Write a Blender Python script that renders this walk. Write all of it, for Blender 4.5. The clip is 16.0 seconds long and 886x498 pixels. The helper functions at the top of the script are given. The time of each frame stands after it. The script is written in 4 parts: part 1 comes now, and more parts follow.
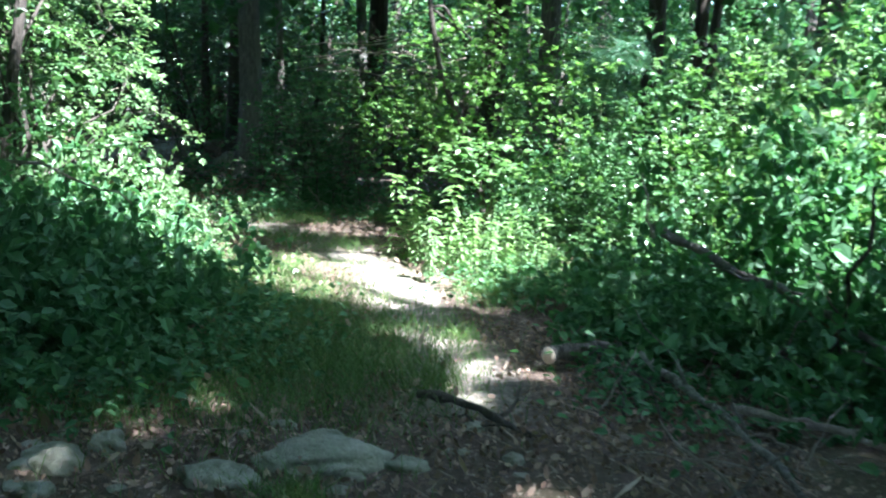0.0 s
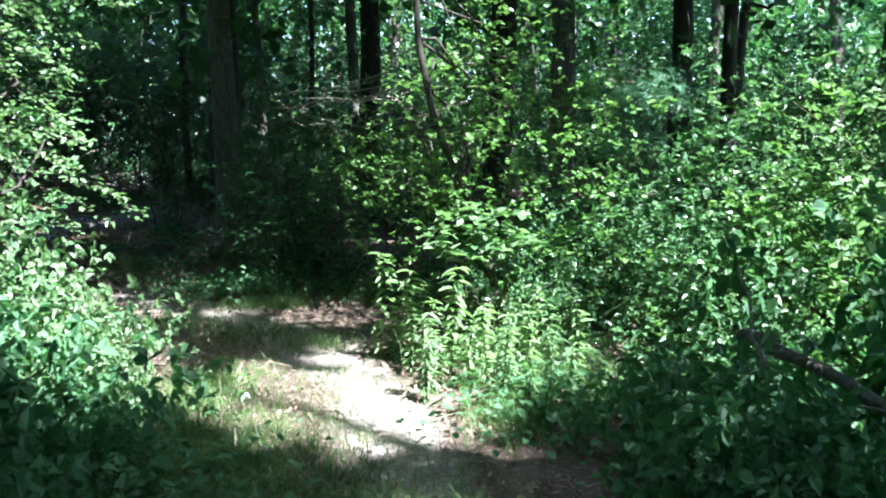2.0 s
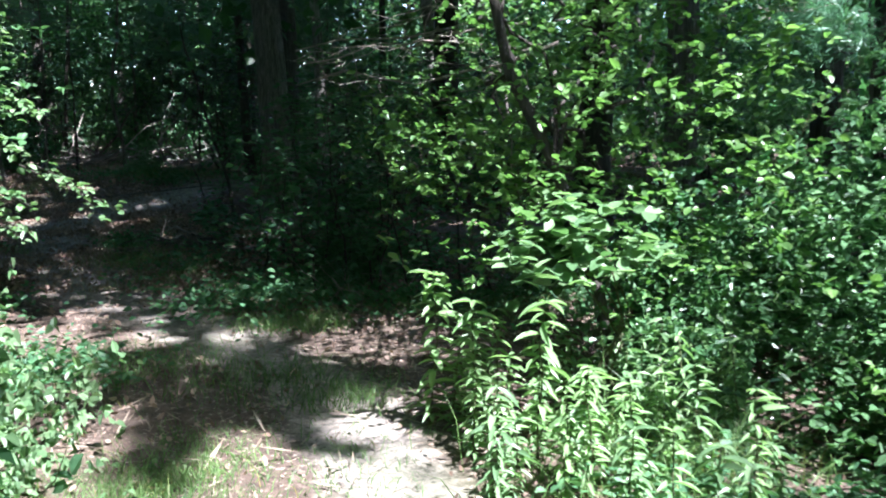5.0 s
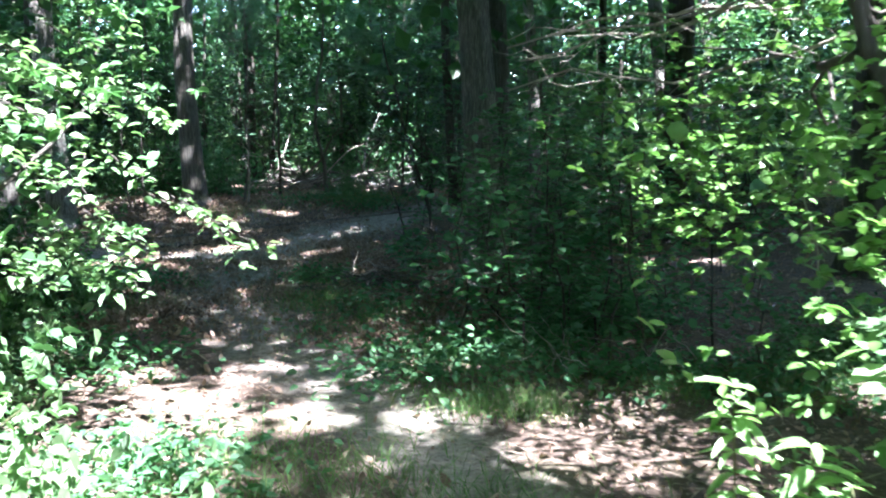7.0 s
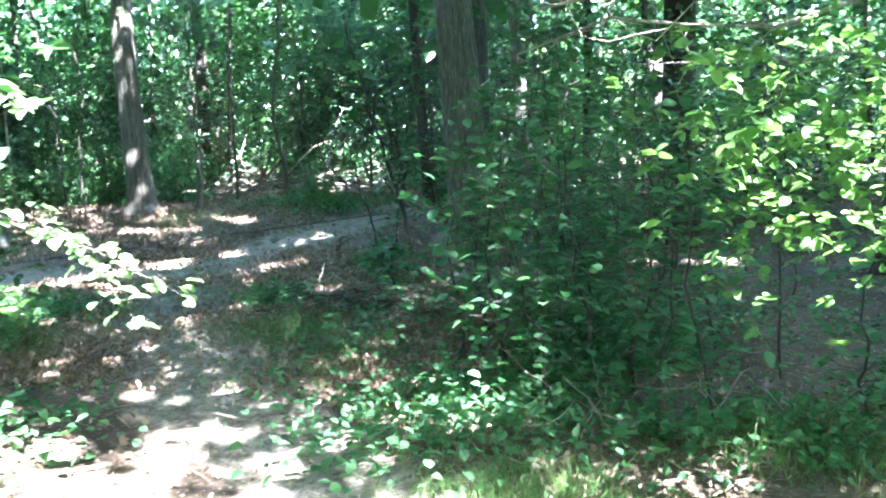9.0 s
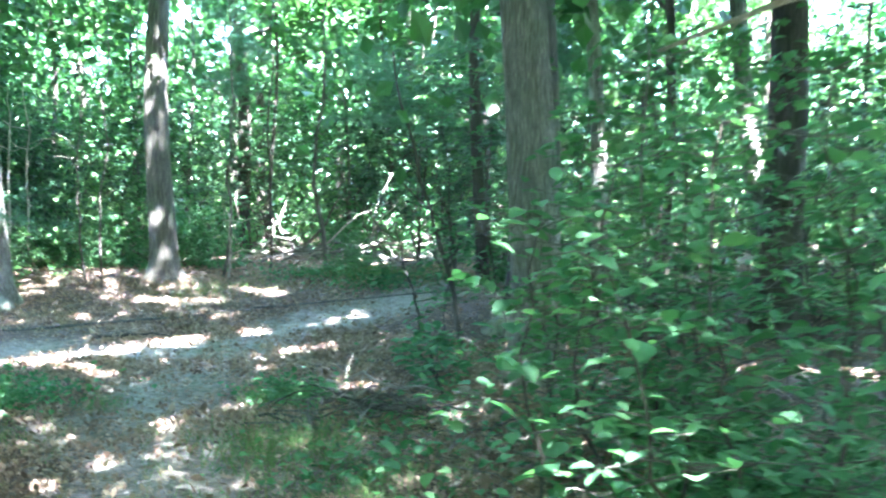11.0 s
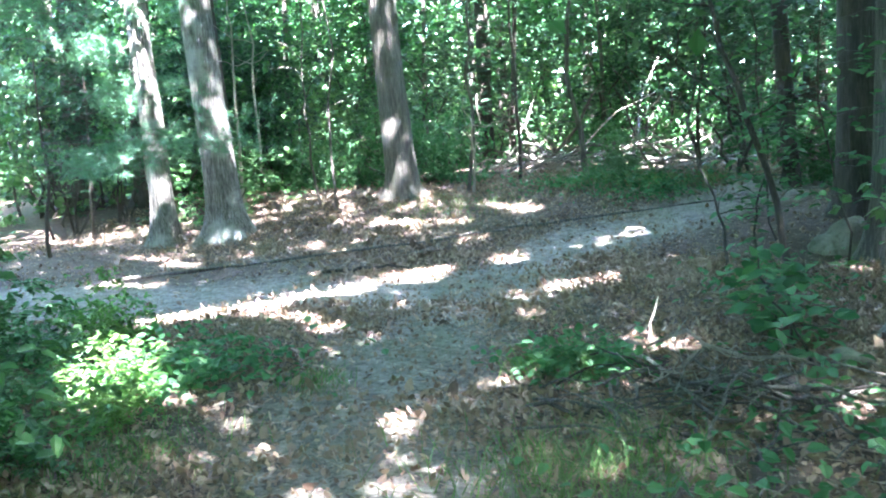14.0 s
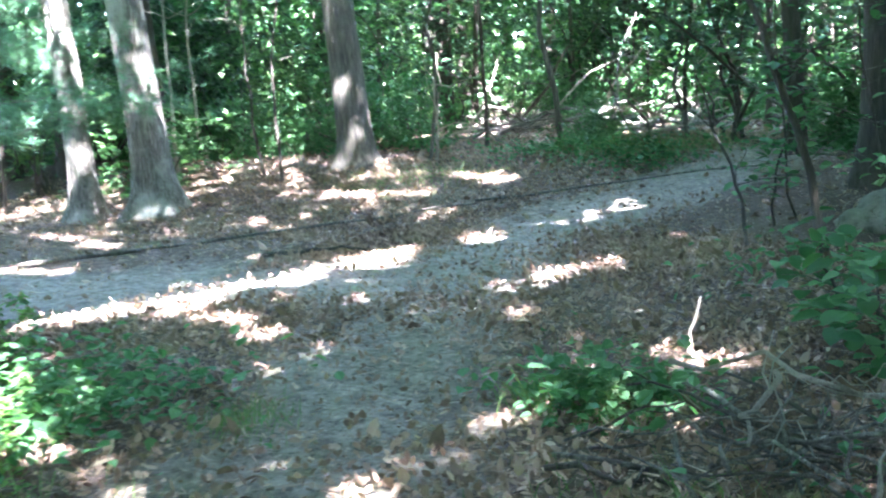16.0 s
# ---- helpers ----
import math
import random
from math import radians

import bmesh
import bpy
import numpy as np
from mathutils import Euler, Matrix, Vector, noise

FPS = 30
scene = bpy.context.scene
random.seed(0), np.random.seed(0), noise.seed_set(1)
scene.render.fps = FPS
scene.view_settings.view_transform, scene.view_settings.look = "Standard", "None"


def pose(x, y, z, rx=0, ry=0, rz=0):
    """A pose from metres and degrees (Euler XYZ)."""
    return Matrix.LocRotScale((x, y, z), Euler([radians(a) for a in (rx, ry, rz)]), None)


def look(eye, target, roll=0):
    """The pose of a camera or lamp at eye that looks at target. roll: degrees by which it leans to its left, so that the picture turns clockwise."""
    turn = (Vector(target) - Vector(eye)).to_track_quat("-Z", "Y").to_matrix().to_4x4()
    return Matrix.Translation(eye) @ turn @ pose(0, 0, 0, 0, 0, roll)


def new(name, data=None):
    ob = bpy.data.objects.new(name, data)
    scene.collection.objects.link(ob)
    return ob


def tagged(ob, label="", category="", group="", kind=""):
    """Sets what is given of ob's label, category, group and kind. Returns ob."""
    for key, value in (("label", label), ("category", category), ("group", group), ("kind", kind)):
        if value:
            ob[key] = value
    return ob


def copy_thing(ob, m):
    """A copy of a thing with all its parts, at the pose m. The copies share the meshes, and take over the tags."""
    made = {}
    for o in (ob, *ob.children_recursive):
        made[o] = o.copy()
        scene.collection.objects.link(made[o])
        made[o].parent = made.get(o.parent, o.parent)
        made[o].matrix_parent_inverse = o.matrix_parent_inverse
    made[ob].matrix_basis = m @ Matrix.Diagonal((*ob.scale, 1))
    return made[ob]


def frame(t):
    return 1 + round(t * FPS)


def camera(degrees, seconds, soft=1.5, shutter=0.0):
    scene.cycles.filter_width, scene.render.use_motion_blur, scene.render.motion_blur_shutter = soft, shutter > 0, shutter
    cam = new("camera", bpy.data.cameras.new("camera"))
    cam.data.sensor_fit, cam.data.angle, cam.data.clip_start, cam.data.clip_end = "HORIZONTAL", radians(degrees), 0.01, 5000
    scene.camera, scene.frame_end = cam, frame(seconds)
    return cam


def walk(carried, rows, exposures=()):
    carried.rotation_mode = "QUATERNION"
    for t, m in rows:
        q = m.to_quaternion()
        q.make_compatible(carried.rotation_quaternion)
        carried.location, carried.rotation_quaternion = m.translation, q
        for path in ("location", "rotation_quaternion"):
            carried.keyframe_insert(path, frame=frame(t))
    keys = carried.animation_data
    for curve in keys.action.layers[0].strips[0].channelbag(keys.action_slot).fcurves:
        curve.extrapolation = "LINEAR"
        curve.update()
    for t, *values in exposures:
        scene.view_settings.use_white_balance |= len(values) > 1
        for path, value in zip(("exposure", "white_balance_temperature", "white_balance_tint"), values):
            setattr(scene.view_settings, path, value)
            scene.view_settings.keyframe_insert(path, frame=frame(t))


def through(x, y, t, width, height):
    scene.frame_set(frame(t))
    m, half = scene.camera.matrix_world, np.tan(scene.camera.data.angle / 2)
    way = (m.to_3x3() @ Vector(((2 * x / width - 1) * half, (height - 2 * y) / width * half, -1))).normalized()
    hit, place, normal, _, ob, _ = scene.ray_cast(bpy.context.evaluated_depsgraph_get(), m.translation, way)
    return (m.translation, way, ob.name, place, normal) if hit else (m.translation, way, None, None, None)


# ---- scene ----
# ---- camera and walk ----
cam = camera(50, 16.0, soft=2.0, shutter=0.4)
PATH = [
    (0, look((0.021, 0.004, 1.478), (-0.390, 9.888, 0.011), 3.41)),
    (0.5, look((0.003, 0.533, 1.484), (-0.867, 10.386, 0.012), 3.48)),
    (1, look((0.009, 1.066, 1.482), (-0.707, 10.933, 0.026), 0.82)),
    (1.5, look((0.012, 1.617, 1.540), (-0.784, 11.512, 0.337), 1.74)),
    (2, look((-0.004, 2.072, 1.578), (-0.553, 12.006, 0.571), 1.04)),
    (2.5, look((0.014, 2.543, 1.634), (-0.914, 12.436, 0.502), 1.48)),
    (3, look((-0.028, 2.993, 1.655), (-0.845, 12.871, 0.326), 0.46)),
    (3.5, look((-0.048, 3.361, 1.623), (-0.773, 13.248, 0.308), -0.55)),
    (3.7, look((-0.036, 3.542, 1.653), (-0.980, 13.411, 0.345), 1.57)),
    (5.8, look((-0.196, 5.257, 1.542), (-2.147, 14.944, 0.008), -1.51)),
    (6, look((-0.259, 5.452, 1.564), (-2.323, 15.109, -0.014), -1.31)),
    (6.5, look((-0.394, 5.897, 1.554), (-2.915, 15.469, 0.136), -2.74)),
    (7, look((-0.649, 6.361, 1.521), (-4.258, 15.620, 0.409), -0.67)),
    (7.5, look((-0.929, 6.719, 1.514), (-4.550, 15.971, 0.376), -0.81)),
    (8, look((-1.109, 7.138, 1.500), (-4.619, 16.417, 0.240), -1.13)),
    (8.2, look((-1.157, 7.280, 1.493), (-4.685, 16.554, 0.252), -1.37)),
    (10.3, look((-1.678, 8.765, 1.443), (-4.051, 18.463, 0.888), -0.71)),
    (10.5, look((-1.752, 8.947, 1.449), (-4.344, 18.603, 1.228), 3.03)),
    (11, look((-2.042, 9.538, 1.379), (-5.818, 18.791, 1.035), -0.08)),
    (11.5, look((-2.317, 9.994, 1.328), (-6.484, 19.059, 0.659), -1.09)),
    (12, look((-2.547, 10.401, 1.317), (-7.451, 19.046, 0.219), 0.44)),
    (12.5, look((-2.770, 10.716, 1.274), (-8.309, 18.968, 0.174), -2.98)),
    (13, look((-2.956, 10.958, 1.297), (-8.323, 19.306, 0.073), -3.20)),
    (13.5, look((-3.166, 11.223, 1.293), (-8.700, 19.444, -0.049), -1.74)),
    (14, look((-3.412, 11.454, 1.271), (-9.374, 19.388, 0.046), -3.96)),
    (14.5, look((-3.628, 11.677, 1.250), (-9.266, 19.844, 0.023), -3.95)),
    (15, look((-3.832, 11.960, 1.269), (-9.550, 20.068, 0.018), -2.66)),
    (15.5, look((-4.096, 12.189, 1.216), (-9.999, 20.146, -0.139), -4.15)),
    (16, look((-4.296, 12.494, 1.181), (-9.841, 20.664, -0.400), -3.89)),
]
walk(cam, PATH, exposures=[(0, 3.5, 5500, 12), (1.5, 3.2, 5500, 12), (3.0, 2.78, 5550, 15), (3.7, 2.72, 5550, 16), (6.0, 3.1, 5500, 19), (6.5, 3.6, 5500, 19), (7.0, 4.1, 5500, 18), (8.2, 5.15, 5500, 16), (10.3, 6.12, 5480, 14), (11, 6.3, 5500, 14), (12, 6.3, 5500, 14), (13, 6.15, 5530, 17), (16, 6.08, 5680, 22)])

# ---- world and sun ----
TO_SUN = Vector((0.42, -0.3, 0.86)).normalized()
world = bpy.data.worlds.new("world")
scene.world = world
world.use_nodes = True
wn = world.node_tree
sky = wn.nodes.new("ShaderNodeTexSky")
sky.sky_type = "NISHITA"
sky.sun_disc = False
sky.sun_elevation = math.asin(TO_SUN.z)
sky.sun_rotation = math.atan2(TO_SUN.x, TO_SUN.y)
wn.links.new(sky.outputs[0], wn.nodes["Background"].inputs[0])
wn.nodes["Background"].inputs[1].default_value = 0.14
sun = new("sun", bpy.data.lights.new("sun", "SUN"))
sun.data.energy = 5.0
sun.data.angle = radians(0.8)
sun.data.color = (1.0, 0.95, 0.86)
sun.matrix_world = look(TO_SUN * 60, (0, 0, 0))


# ---- materials ----
def nodes_of(name):
    m = bpy.data.materials.new(name)
    m.use_nodes = True
    nt = m.node_tree
    return m, nt, nt.nodes["Principled BSDF"], nt.nodes["Material Output"]


def add(nt, kind, **values):
    n = nt.nodes.new(kind)
    for key, value in values.items():
        n.inputs[key].default_value = value
    return n


def ramp(nt, source, stops):
    r = nt.nodes.new("ShaderNodeValToRGB")
    while len(r.color_ramp.elements) < len(stops):
        r.color_ramp.elements.new(0.5)
    for e, (at, col) in zip(r.color_ramp.elements, stops):
        e.position, e.color = at, (*col, 1)
    nt.links.new(source, r.inputs[0])
    return r


def blend(nt, factor, a, b, how="MIX"):
    m = nt.nodes.new("ShaderNodeMix")
    m.data_type, m.blend_type = "RGBA", how
    for sock, v in ((m.inputs[0], factor), (m.inputs[6], a), (m.inputs[7], b)):
        if isinstance(v, bpy.types.NodeSocket):
            nt.links.new(v, sock)
        else:
            sock.default_value = v
    return m.outputs[2]


def place(nt):
    return nt.nodes.new("ShaderNodeTexCoord").outputs["Object"]


def noise_of(nt, scale, detail=4.0, rough=0.6, vec=None):
    n = add(nt, "ShaderNodeTexNoise", Scale=scale, Detail=detail, Roughness=rough)
    nt.links.new(vec or place(nt), n.inputs["Vector"])
    return n.outputs["Fac"]


def bump(nt, bsdf, height, strength, distance):
    b = add(nt, "ShaderNodeBump", Strength=strength, Distance=distance)
    nt.links.new(height, b.inputs["Height"])
    nt.links.new(b.outputs[0], bsdf.inputs["Normal"])


def leaf_material(name, dark, mid, light, through=0.4, rough=0.42, dead=0.0):
    """Leaf blades: colour differs from leaf to leaf, light passes through."""
    m, nt, bsdf, out = nodes_of(name)
    island = nt.nodes.new("ShaderNodeNewGeometry").outputs["Random Per Island"]
    stops = [(0.0, dark), (0.55, mid), (0.97 - dead, light)]
    if dead:
        stops.append((1.0 - dead * 0.5, (0.25, 0.17, 0.06)))
    col = ramp(nt, island, stops).outputs[0]
    patch = noise_of(nt, 1.3, 2.0)
    col = blend(nt, ramp(nt, patch, [(0.35, (0.0, 0.0, 0.0)), (0.7, (1.0, 1.0, 1.0))]).outputs[0], col, blend(nt, 0.5, col, (*light, 1)))
    fine = noise_of(nt, 60.0, 2.0)
    col = blend(nt, 0.25, col, blend(nt, fine, (*dark, 1), (*light, 1)))
    nt.links.new(col, bsdf.inputs["Base Color"])
    bsdf.inputs["Roughness"].default_value = rough
    bsdf.inputs["Specular IOR Level"].default_value = 0.5
    tr = nt.nodes.new("ShaderNodeBsdfTranslucent")
    warm = blend(nt, 1.0, col, (1.1, 1.3, 0.75, 1), "MULTIPLY")
    nt.links.new(warm, tr.inputs["Color"])
    mix = nt.nodes.new("ShaderNodeMixShader")
    mix.inputs[0].default_value = through
    nt.links.new(bsdf.outputs[0], mix.inputs[1])
    nt.links.new(tr.outputs[0], mix.inputs[2])
    nt.links.new(mix.outputs[0], out.inputs[0])
    return m


def bark_material(name, dark, light, scale=1.0, lichen=0.0):
    m, nt, bsdf, out = nodes_of(name)
    mp = add(nt, "ShaderNodeMapping", Scale=(11 * scale, 11 * scale, 1.1 * scale))
    nt.links.new(place(nt), mp.inputs[0])
    ridge = noise_of(nt, 3.0, 6.0, 0.65, mp.outputs[0])
    blot = noise_of(nt, 2.2, 4.0)
    mp2 = add(nt, "ShaderNodeMapping", Scale=(34 * scale, 34 * scale, 5 * scale))
    nt.links.new(place(nt), mp2.inputs[0])
    fine = noise_of(nt, 2.0, 5.0, 0.7, mp2.outputs[0])
    col = ramp(nt, ridge, [(0.38, dark), (0.62, light)]).outputs[0]
    col = blend(nt, ramp(nt, fine, [(0.42, (1, 1, 1)), (0.56, (0, 0, 0))]).outputs[0], col, blend(nt, 0.65, col, (*dark, 1)))
    if lichen:
        pale = ramp(nt, blot, [(0.5, (0, 0, 0)), (0.62, (lichen, lichen, lichen))]).outputs[0]
        col = blend(nt, pale, col, (0.42, 0.44, 0.38, 1))
    else:
        col = blend(nt, blot, col, blend(nt, 0.5, col, (*light, 1)))
    nt.links.new(col, bsdf.inputs["Base Color"])
    bsdf.inputs["Roughness"].default_value = 0.9
    bump(nt, bsdf, ridge, 1.0, 0.05)
    return m


def stone_material(name):
    m, nt, bsdf, out = nodes_of(name)
    big, small = noise_of(nt, 3.0, 5.0), noise_of(nt, 45.0, 5.0)
    col = ramp(nt, big, [(0.3, (0.2, 0.195, 0.15)), (0.5, (0.36, 0.35, 0.28)), (0.7, (0.52, 0.5, 0.41))]).outputs[0]
    col = blend(nt, small, col, blend(nt, 0.8, col, (0.08, 0.08, 0.06, 1)))
    crack = noise_of(nt, 11.0, 6.0, 0.75)
    col = blend(nt, ramp(nt, crack, [(0.38, (0.75, 0.75, 0.75)), (0.46, (0, 0, 0))]).outputs[0], col, (0.1, 0.11, 0.07, 1))
    nt.links.new(col, bsdf.inputs["Base Color"])
    bsdf.inputs["Roughness"].default_value = 0.85
    bump(nt, bsdf, small, 0.9, 0.02)
    return m


def ground_material():
    """Soil and needles off the trail, packed grey grit on it."""
    m, nt, bsdf, out = nodes_of("forest_floor")
    attr = nt.nodes.new("ShaderNodeAttribute")
    attr.attribute_name = "grit"
    grit = attr.outputs["Fac"]
    big, mid, fine = noise_of(nt, 0.8, 4.0), noise_of(nt, 9.0, 7.0, 0.75), noise_of(nt, 60.0, 4.0, 0.8)
    soil = ramp(nt, mid, [(0.35, (0.018, 0.011, 0.008)), (0.52, (0.052, 0.034, 0.025)), (0.68, (0.15, 0.105, 0.078))]).outputs[0]
    soil = blend(nt, fine, soil, blend(nt, 0.4, soil, (0.2, 0.14, 0.1, 1)))
    sand = ramp(nt, mid, [(0.34, (0.05, 0.045, 0.04)), (0.5, (0.15, 0.13, 0.107)), (0.66, (0.27, 0.24, 0.2))]).outputs[0]
    sand = blend(nt, fine, sand, blend(nt, 0.5, sand, (0.33, 0.3, 0.26, 1)))
    edge = nt.nodes.new("ShaderNodeMath")
    edge.operation = "MULTIPLY_ADD"
    nt.links.new(mid, edge.inputs[0])
    edge.inputs[1].default_value = 1.5
    edge.inputs[2].default_value = -0.75
    total = nt.nodes.new("ShaderNodeMath")
    total.operation = "ADD"
    total.use_clamp = True
    nt.links.new(edge.outputs[0], total.inputs[0])
    nt.links.new(grit, total.inputs[1])
    fac = ramp(nt, total.outputs[0], [(0.2, (0, 0, 0)), (0.8, (1, 1, 1))]).outputs[0]
    col = blend(nt, fac, soil, sand)
    speck = noise_of(nt, 32.0, 3.0, 0.6)
    col = blend(nt, ramp(nt, speck, [(0.36, (1, 1, 1)), (0.46, (0, 0, 0))]).outputs[0], col, blend(nt, 0.7, col, (0.03, 0.022, 0.016, 1)))
    col = blend(nt, ramp(nt, speck, [(0.6, (0, 0, 0)), (0.68, (0.7, 0.7, 0.7))]).outputs[0], col, (0.4, 0.34, 0.28, 1))
    moss = ramp(nt, big, [(0.5, (0, 0, 0)), (0.75, (0.45, 0.45, 0.45))]).outputs[0]
    col = blend(nt, moss, col, (0.07, 0.09, 0.03, 1))
    nt.links.new(col, bsdf.inputs["Base Color"])
    bsdf.inputs["Roughness"].default_value = 0.95
    bump(nt, bsdf, blend(nt, 0.4, mid, fine), 0.7, 0.03)
    return m


LEAF = leaf_material("shrub_leaf", (0.026, 0.075, 0.034), (0.065, 0.16, 0.066), (0.15, 0.27, 0.12), 0.38, 0.33)
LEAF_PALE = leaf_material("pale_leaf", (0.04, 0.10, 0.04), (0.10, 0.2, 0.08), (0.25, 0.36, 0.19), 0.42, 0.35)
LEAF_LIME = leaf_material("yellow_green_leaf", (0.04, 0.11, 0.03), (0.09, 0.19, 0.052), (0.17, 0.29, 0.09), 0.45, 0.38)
LEAF_BROAD = leaf_material("broad_leaf", (0.026, 0.088, 0.042), (0.056, 0.16, 0.072), (0.115, 0.24, 0.105), 0.42, 0.6)
LEAF_CROWN = leaf_material("crown_leaf", (0.02, 0.06, 0.025), (0.045, 0.12, 0.045), (0.09, 0.2, 0.07), 0.4)
LEAF_DARK = leaf_material("hemlock_leaf", (0.012, 0.04, 0.022), (0.025, 0.075, 0.04), (0.05, 0.115, 0.06), 0.25, 0.45)
NEEDLE = leaf_material("pine_needle", (0.04, 0.1, 0.06), (0.07, 0.17, 0.1), (0.12, 0.25, 0.15), 0.3)
# weed leaves coloured brighter to stand in for full sun on them
LEAF_WEED_LIT = leaf_material("sun_bright_weed_leaf", (0.08, 0.17, 0.06), (0.16, 0.28, 0.11), (0.28, 0.4, 0.19), 0.45, 0.4)
GRASS = leaf_material("grass_blade", (0.03, 0.08, 0.025), (0.07, 0.15, 0.04), (0.15, 0.24, 0.07), 0.35, 0.5, 0.035)
LITTER = leaf_material("fallen_leaf", (0.028, 0.016, 0.011), (0.155, 0.09, 0.064), (0.44, 0.32, 0.25), 0.15, 0.8)
BARK = bark_material("grey_bark", (0.03, 0.028, 0.024), (0.19, 0.175, 0.15))
BARK_OAK = bark_material("oak_bark", (0.03, 0.027, 0.023), (0.33, 0.31, 0.27), 1.5)
BARK_PALE = bark_material("pale_bark", (0.07, 0.065, 0.055), (0.3, 0.285, 0.25), 1.3, 0.55)
BARK_DARK = bark_material("dark_bark", (0.025, 0.021, 0.018), (0.1, 0.085, 0.07))
TWIG = bark_material("dead_twig", (0.2, 0.17, 0.14), (0.45, 0.4, 0.34), 3.0)
STEM = bark_material("green_stem", (0.05, 0.06, 0.02), (0.14, 0.15, 0.06), 3.0)
WOOD_CUT = bark_material("cut_wood", (0.5, 0.4, 0.32), (0.7, 0.6, 0.5), 2.0)
STONE = stone_material("grey_stone")
FLOOR = ground_material()


# ---- mesh helpers ----
def mesh_of(name, verts, faces, mat, smooth=True):
    """A mesh from arrays of points and of three or four corners a face."""
    me = bpy.data.meshes.new(name)
    verts = np.asarray(verts, np.float32)
    groups = [np.asarray(f, np.int32) for f in (faces if isinstance(faces, list) else [faces]) if len(f)]
    loops = np.concatenate([g.ravel() for g in groups])
    sizes = np.concatenate([np.full(len(g), g.shape[1], np.int32) for g in groups])
    me.vertices.add(len(verts))
    me.vertices.foreach_set("co", verts.ravel())
    me.loops.add(len(loops))
    me.loops.foreach_set("vertex_index", loops)
    me.polygons.add(len(sizes))
    me.polygons.foreach_set("loop_start", np.r_[0, np.cumsum(sizes)[:-1]].astype(np.int32))
    me.polygons.foreach_set("loop_total", sizes)
    me.polygons.foreach_set("use_smooth", np.full(len(sizes), smooth))
    me.update(calc_edges=True)
    me.materials.append(mat)
    return me


def part(name, me, parent, label=""):
    ob = new(name, me)
    ob.parent = parent
    return tagged(ob, label)


def thing(name, at, label, category, group="", kind="", turn=0.0, size=1.0):
    ob = new(name)
    ob.empty_display_size = 0.1
    ob.matrix_world = pose(*at, 0, 0, turn) @ Matrix.Scale(size, 4)
    return tagged(ob, label, category, group, kind)


def smooth_step(a, b, v):
    t = np.clip((v - a) / (b - a), 0, 1)
    return t * t * (3 - 2 * t)


def waves(x, y, size, seed):
    """A cheap uneven field of about -1 to 1 from crossing waves."""
    r = np.random.RandomState(seed)
    total = 0
    for _ in range(7):
        a, k, p = r.uniform(0, 6.28), r.uniform(0.6, 1.7) / size, r.uniform(0, 6.28)
        total = total + np.sin((np.cos(a) * x + np.sin(a) * y) * k * 6.28 + p)
    return total / 3.2


def height(x, y):
    """The lie of the land: level along the walk, a low rise behind the trail."""
    x, y = np.asarray(x, float), np.asarray(y, float)
    rise = 0.45 * smooth_step(19.3, 22.5, y) + 0.02 * np.maximum(0, np.minimum(y, 60) - 22.5)
    side = 0.05 * np.maximum(0, np.minimum(np.abs(x + 3.5) - 7, 30)) * smooth_step(16, 8, y)
    return rise + side * 0.6 + 0.025 * waves(x, y, 2.2, 3) + 0.012 * waves(x, y, 0.7, 4)


TRAIL = [(0.1, -6), (0.02, 1), (0.02, 4.5), (-0.25, 6.5), (-0.75, 8.2), (-1.6, 9.8), (-2.9, 11.2), (-4.5, 12.6), (-6.2, 14.4), (-7.2, 16.2), (-8.0, 18.2), (-8.0, 20.1), (-7.3, 21.3), (-6.0, 24), (-3, 29)]
SIDE_TRAIL = [(-7.6, 18.0), (-8.9, 17.2), (-10.5, 16.4), (-13, 15.6), (-18, 14.5), (-26, 13)]


def off_line(x, y, line):
    best = np.full(np.shape(x), 1e9)
    for (ax, ay), (bx, by) in zip(line, line[1:]):
        dx, dy = bx - ax, by - ay
        t = np.clip(((x - ax) * dx + (y - ay) * dy) / (dx * dx + dy * dy), 0, 1)
        best = np.minimum(best, np.hypot(x - ax - t * dx, y - ay - t * dy))
    return best


def trail_amount(x, y):
    """1 in the middle of a trail, 0 off it."""
    x, y = np.asarray(x, float), np.asarray(y, float)
    half = 0.33 + 0.4 * smooth_step(9, 16, y) + 0.08 * waves(x, y, 1.6, 9)
    a = (1 - smooth_step(0.2, 1.5, off_line(x, y, TRAIL) / half)) * smooth_step(3.9, 5.0, y) * (1 - 0.25 * smooth_step(9, 13, y) * smooth_step(18.5, 17, y))
    b = 0.85 * (1 - smooth_step(0.3, 1.4, off_line(x, y, SIDE_TRAIL) / 1.0))
    return np.maximum(a, b)


def rand_dirs(r, n):
    v = r.normal(size=(n, 3))
    return v / np.linalg.norm(v, axis=1)[:, None]


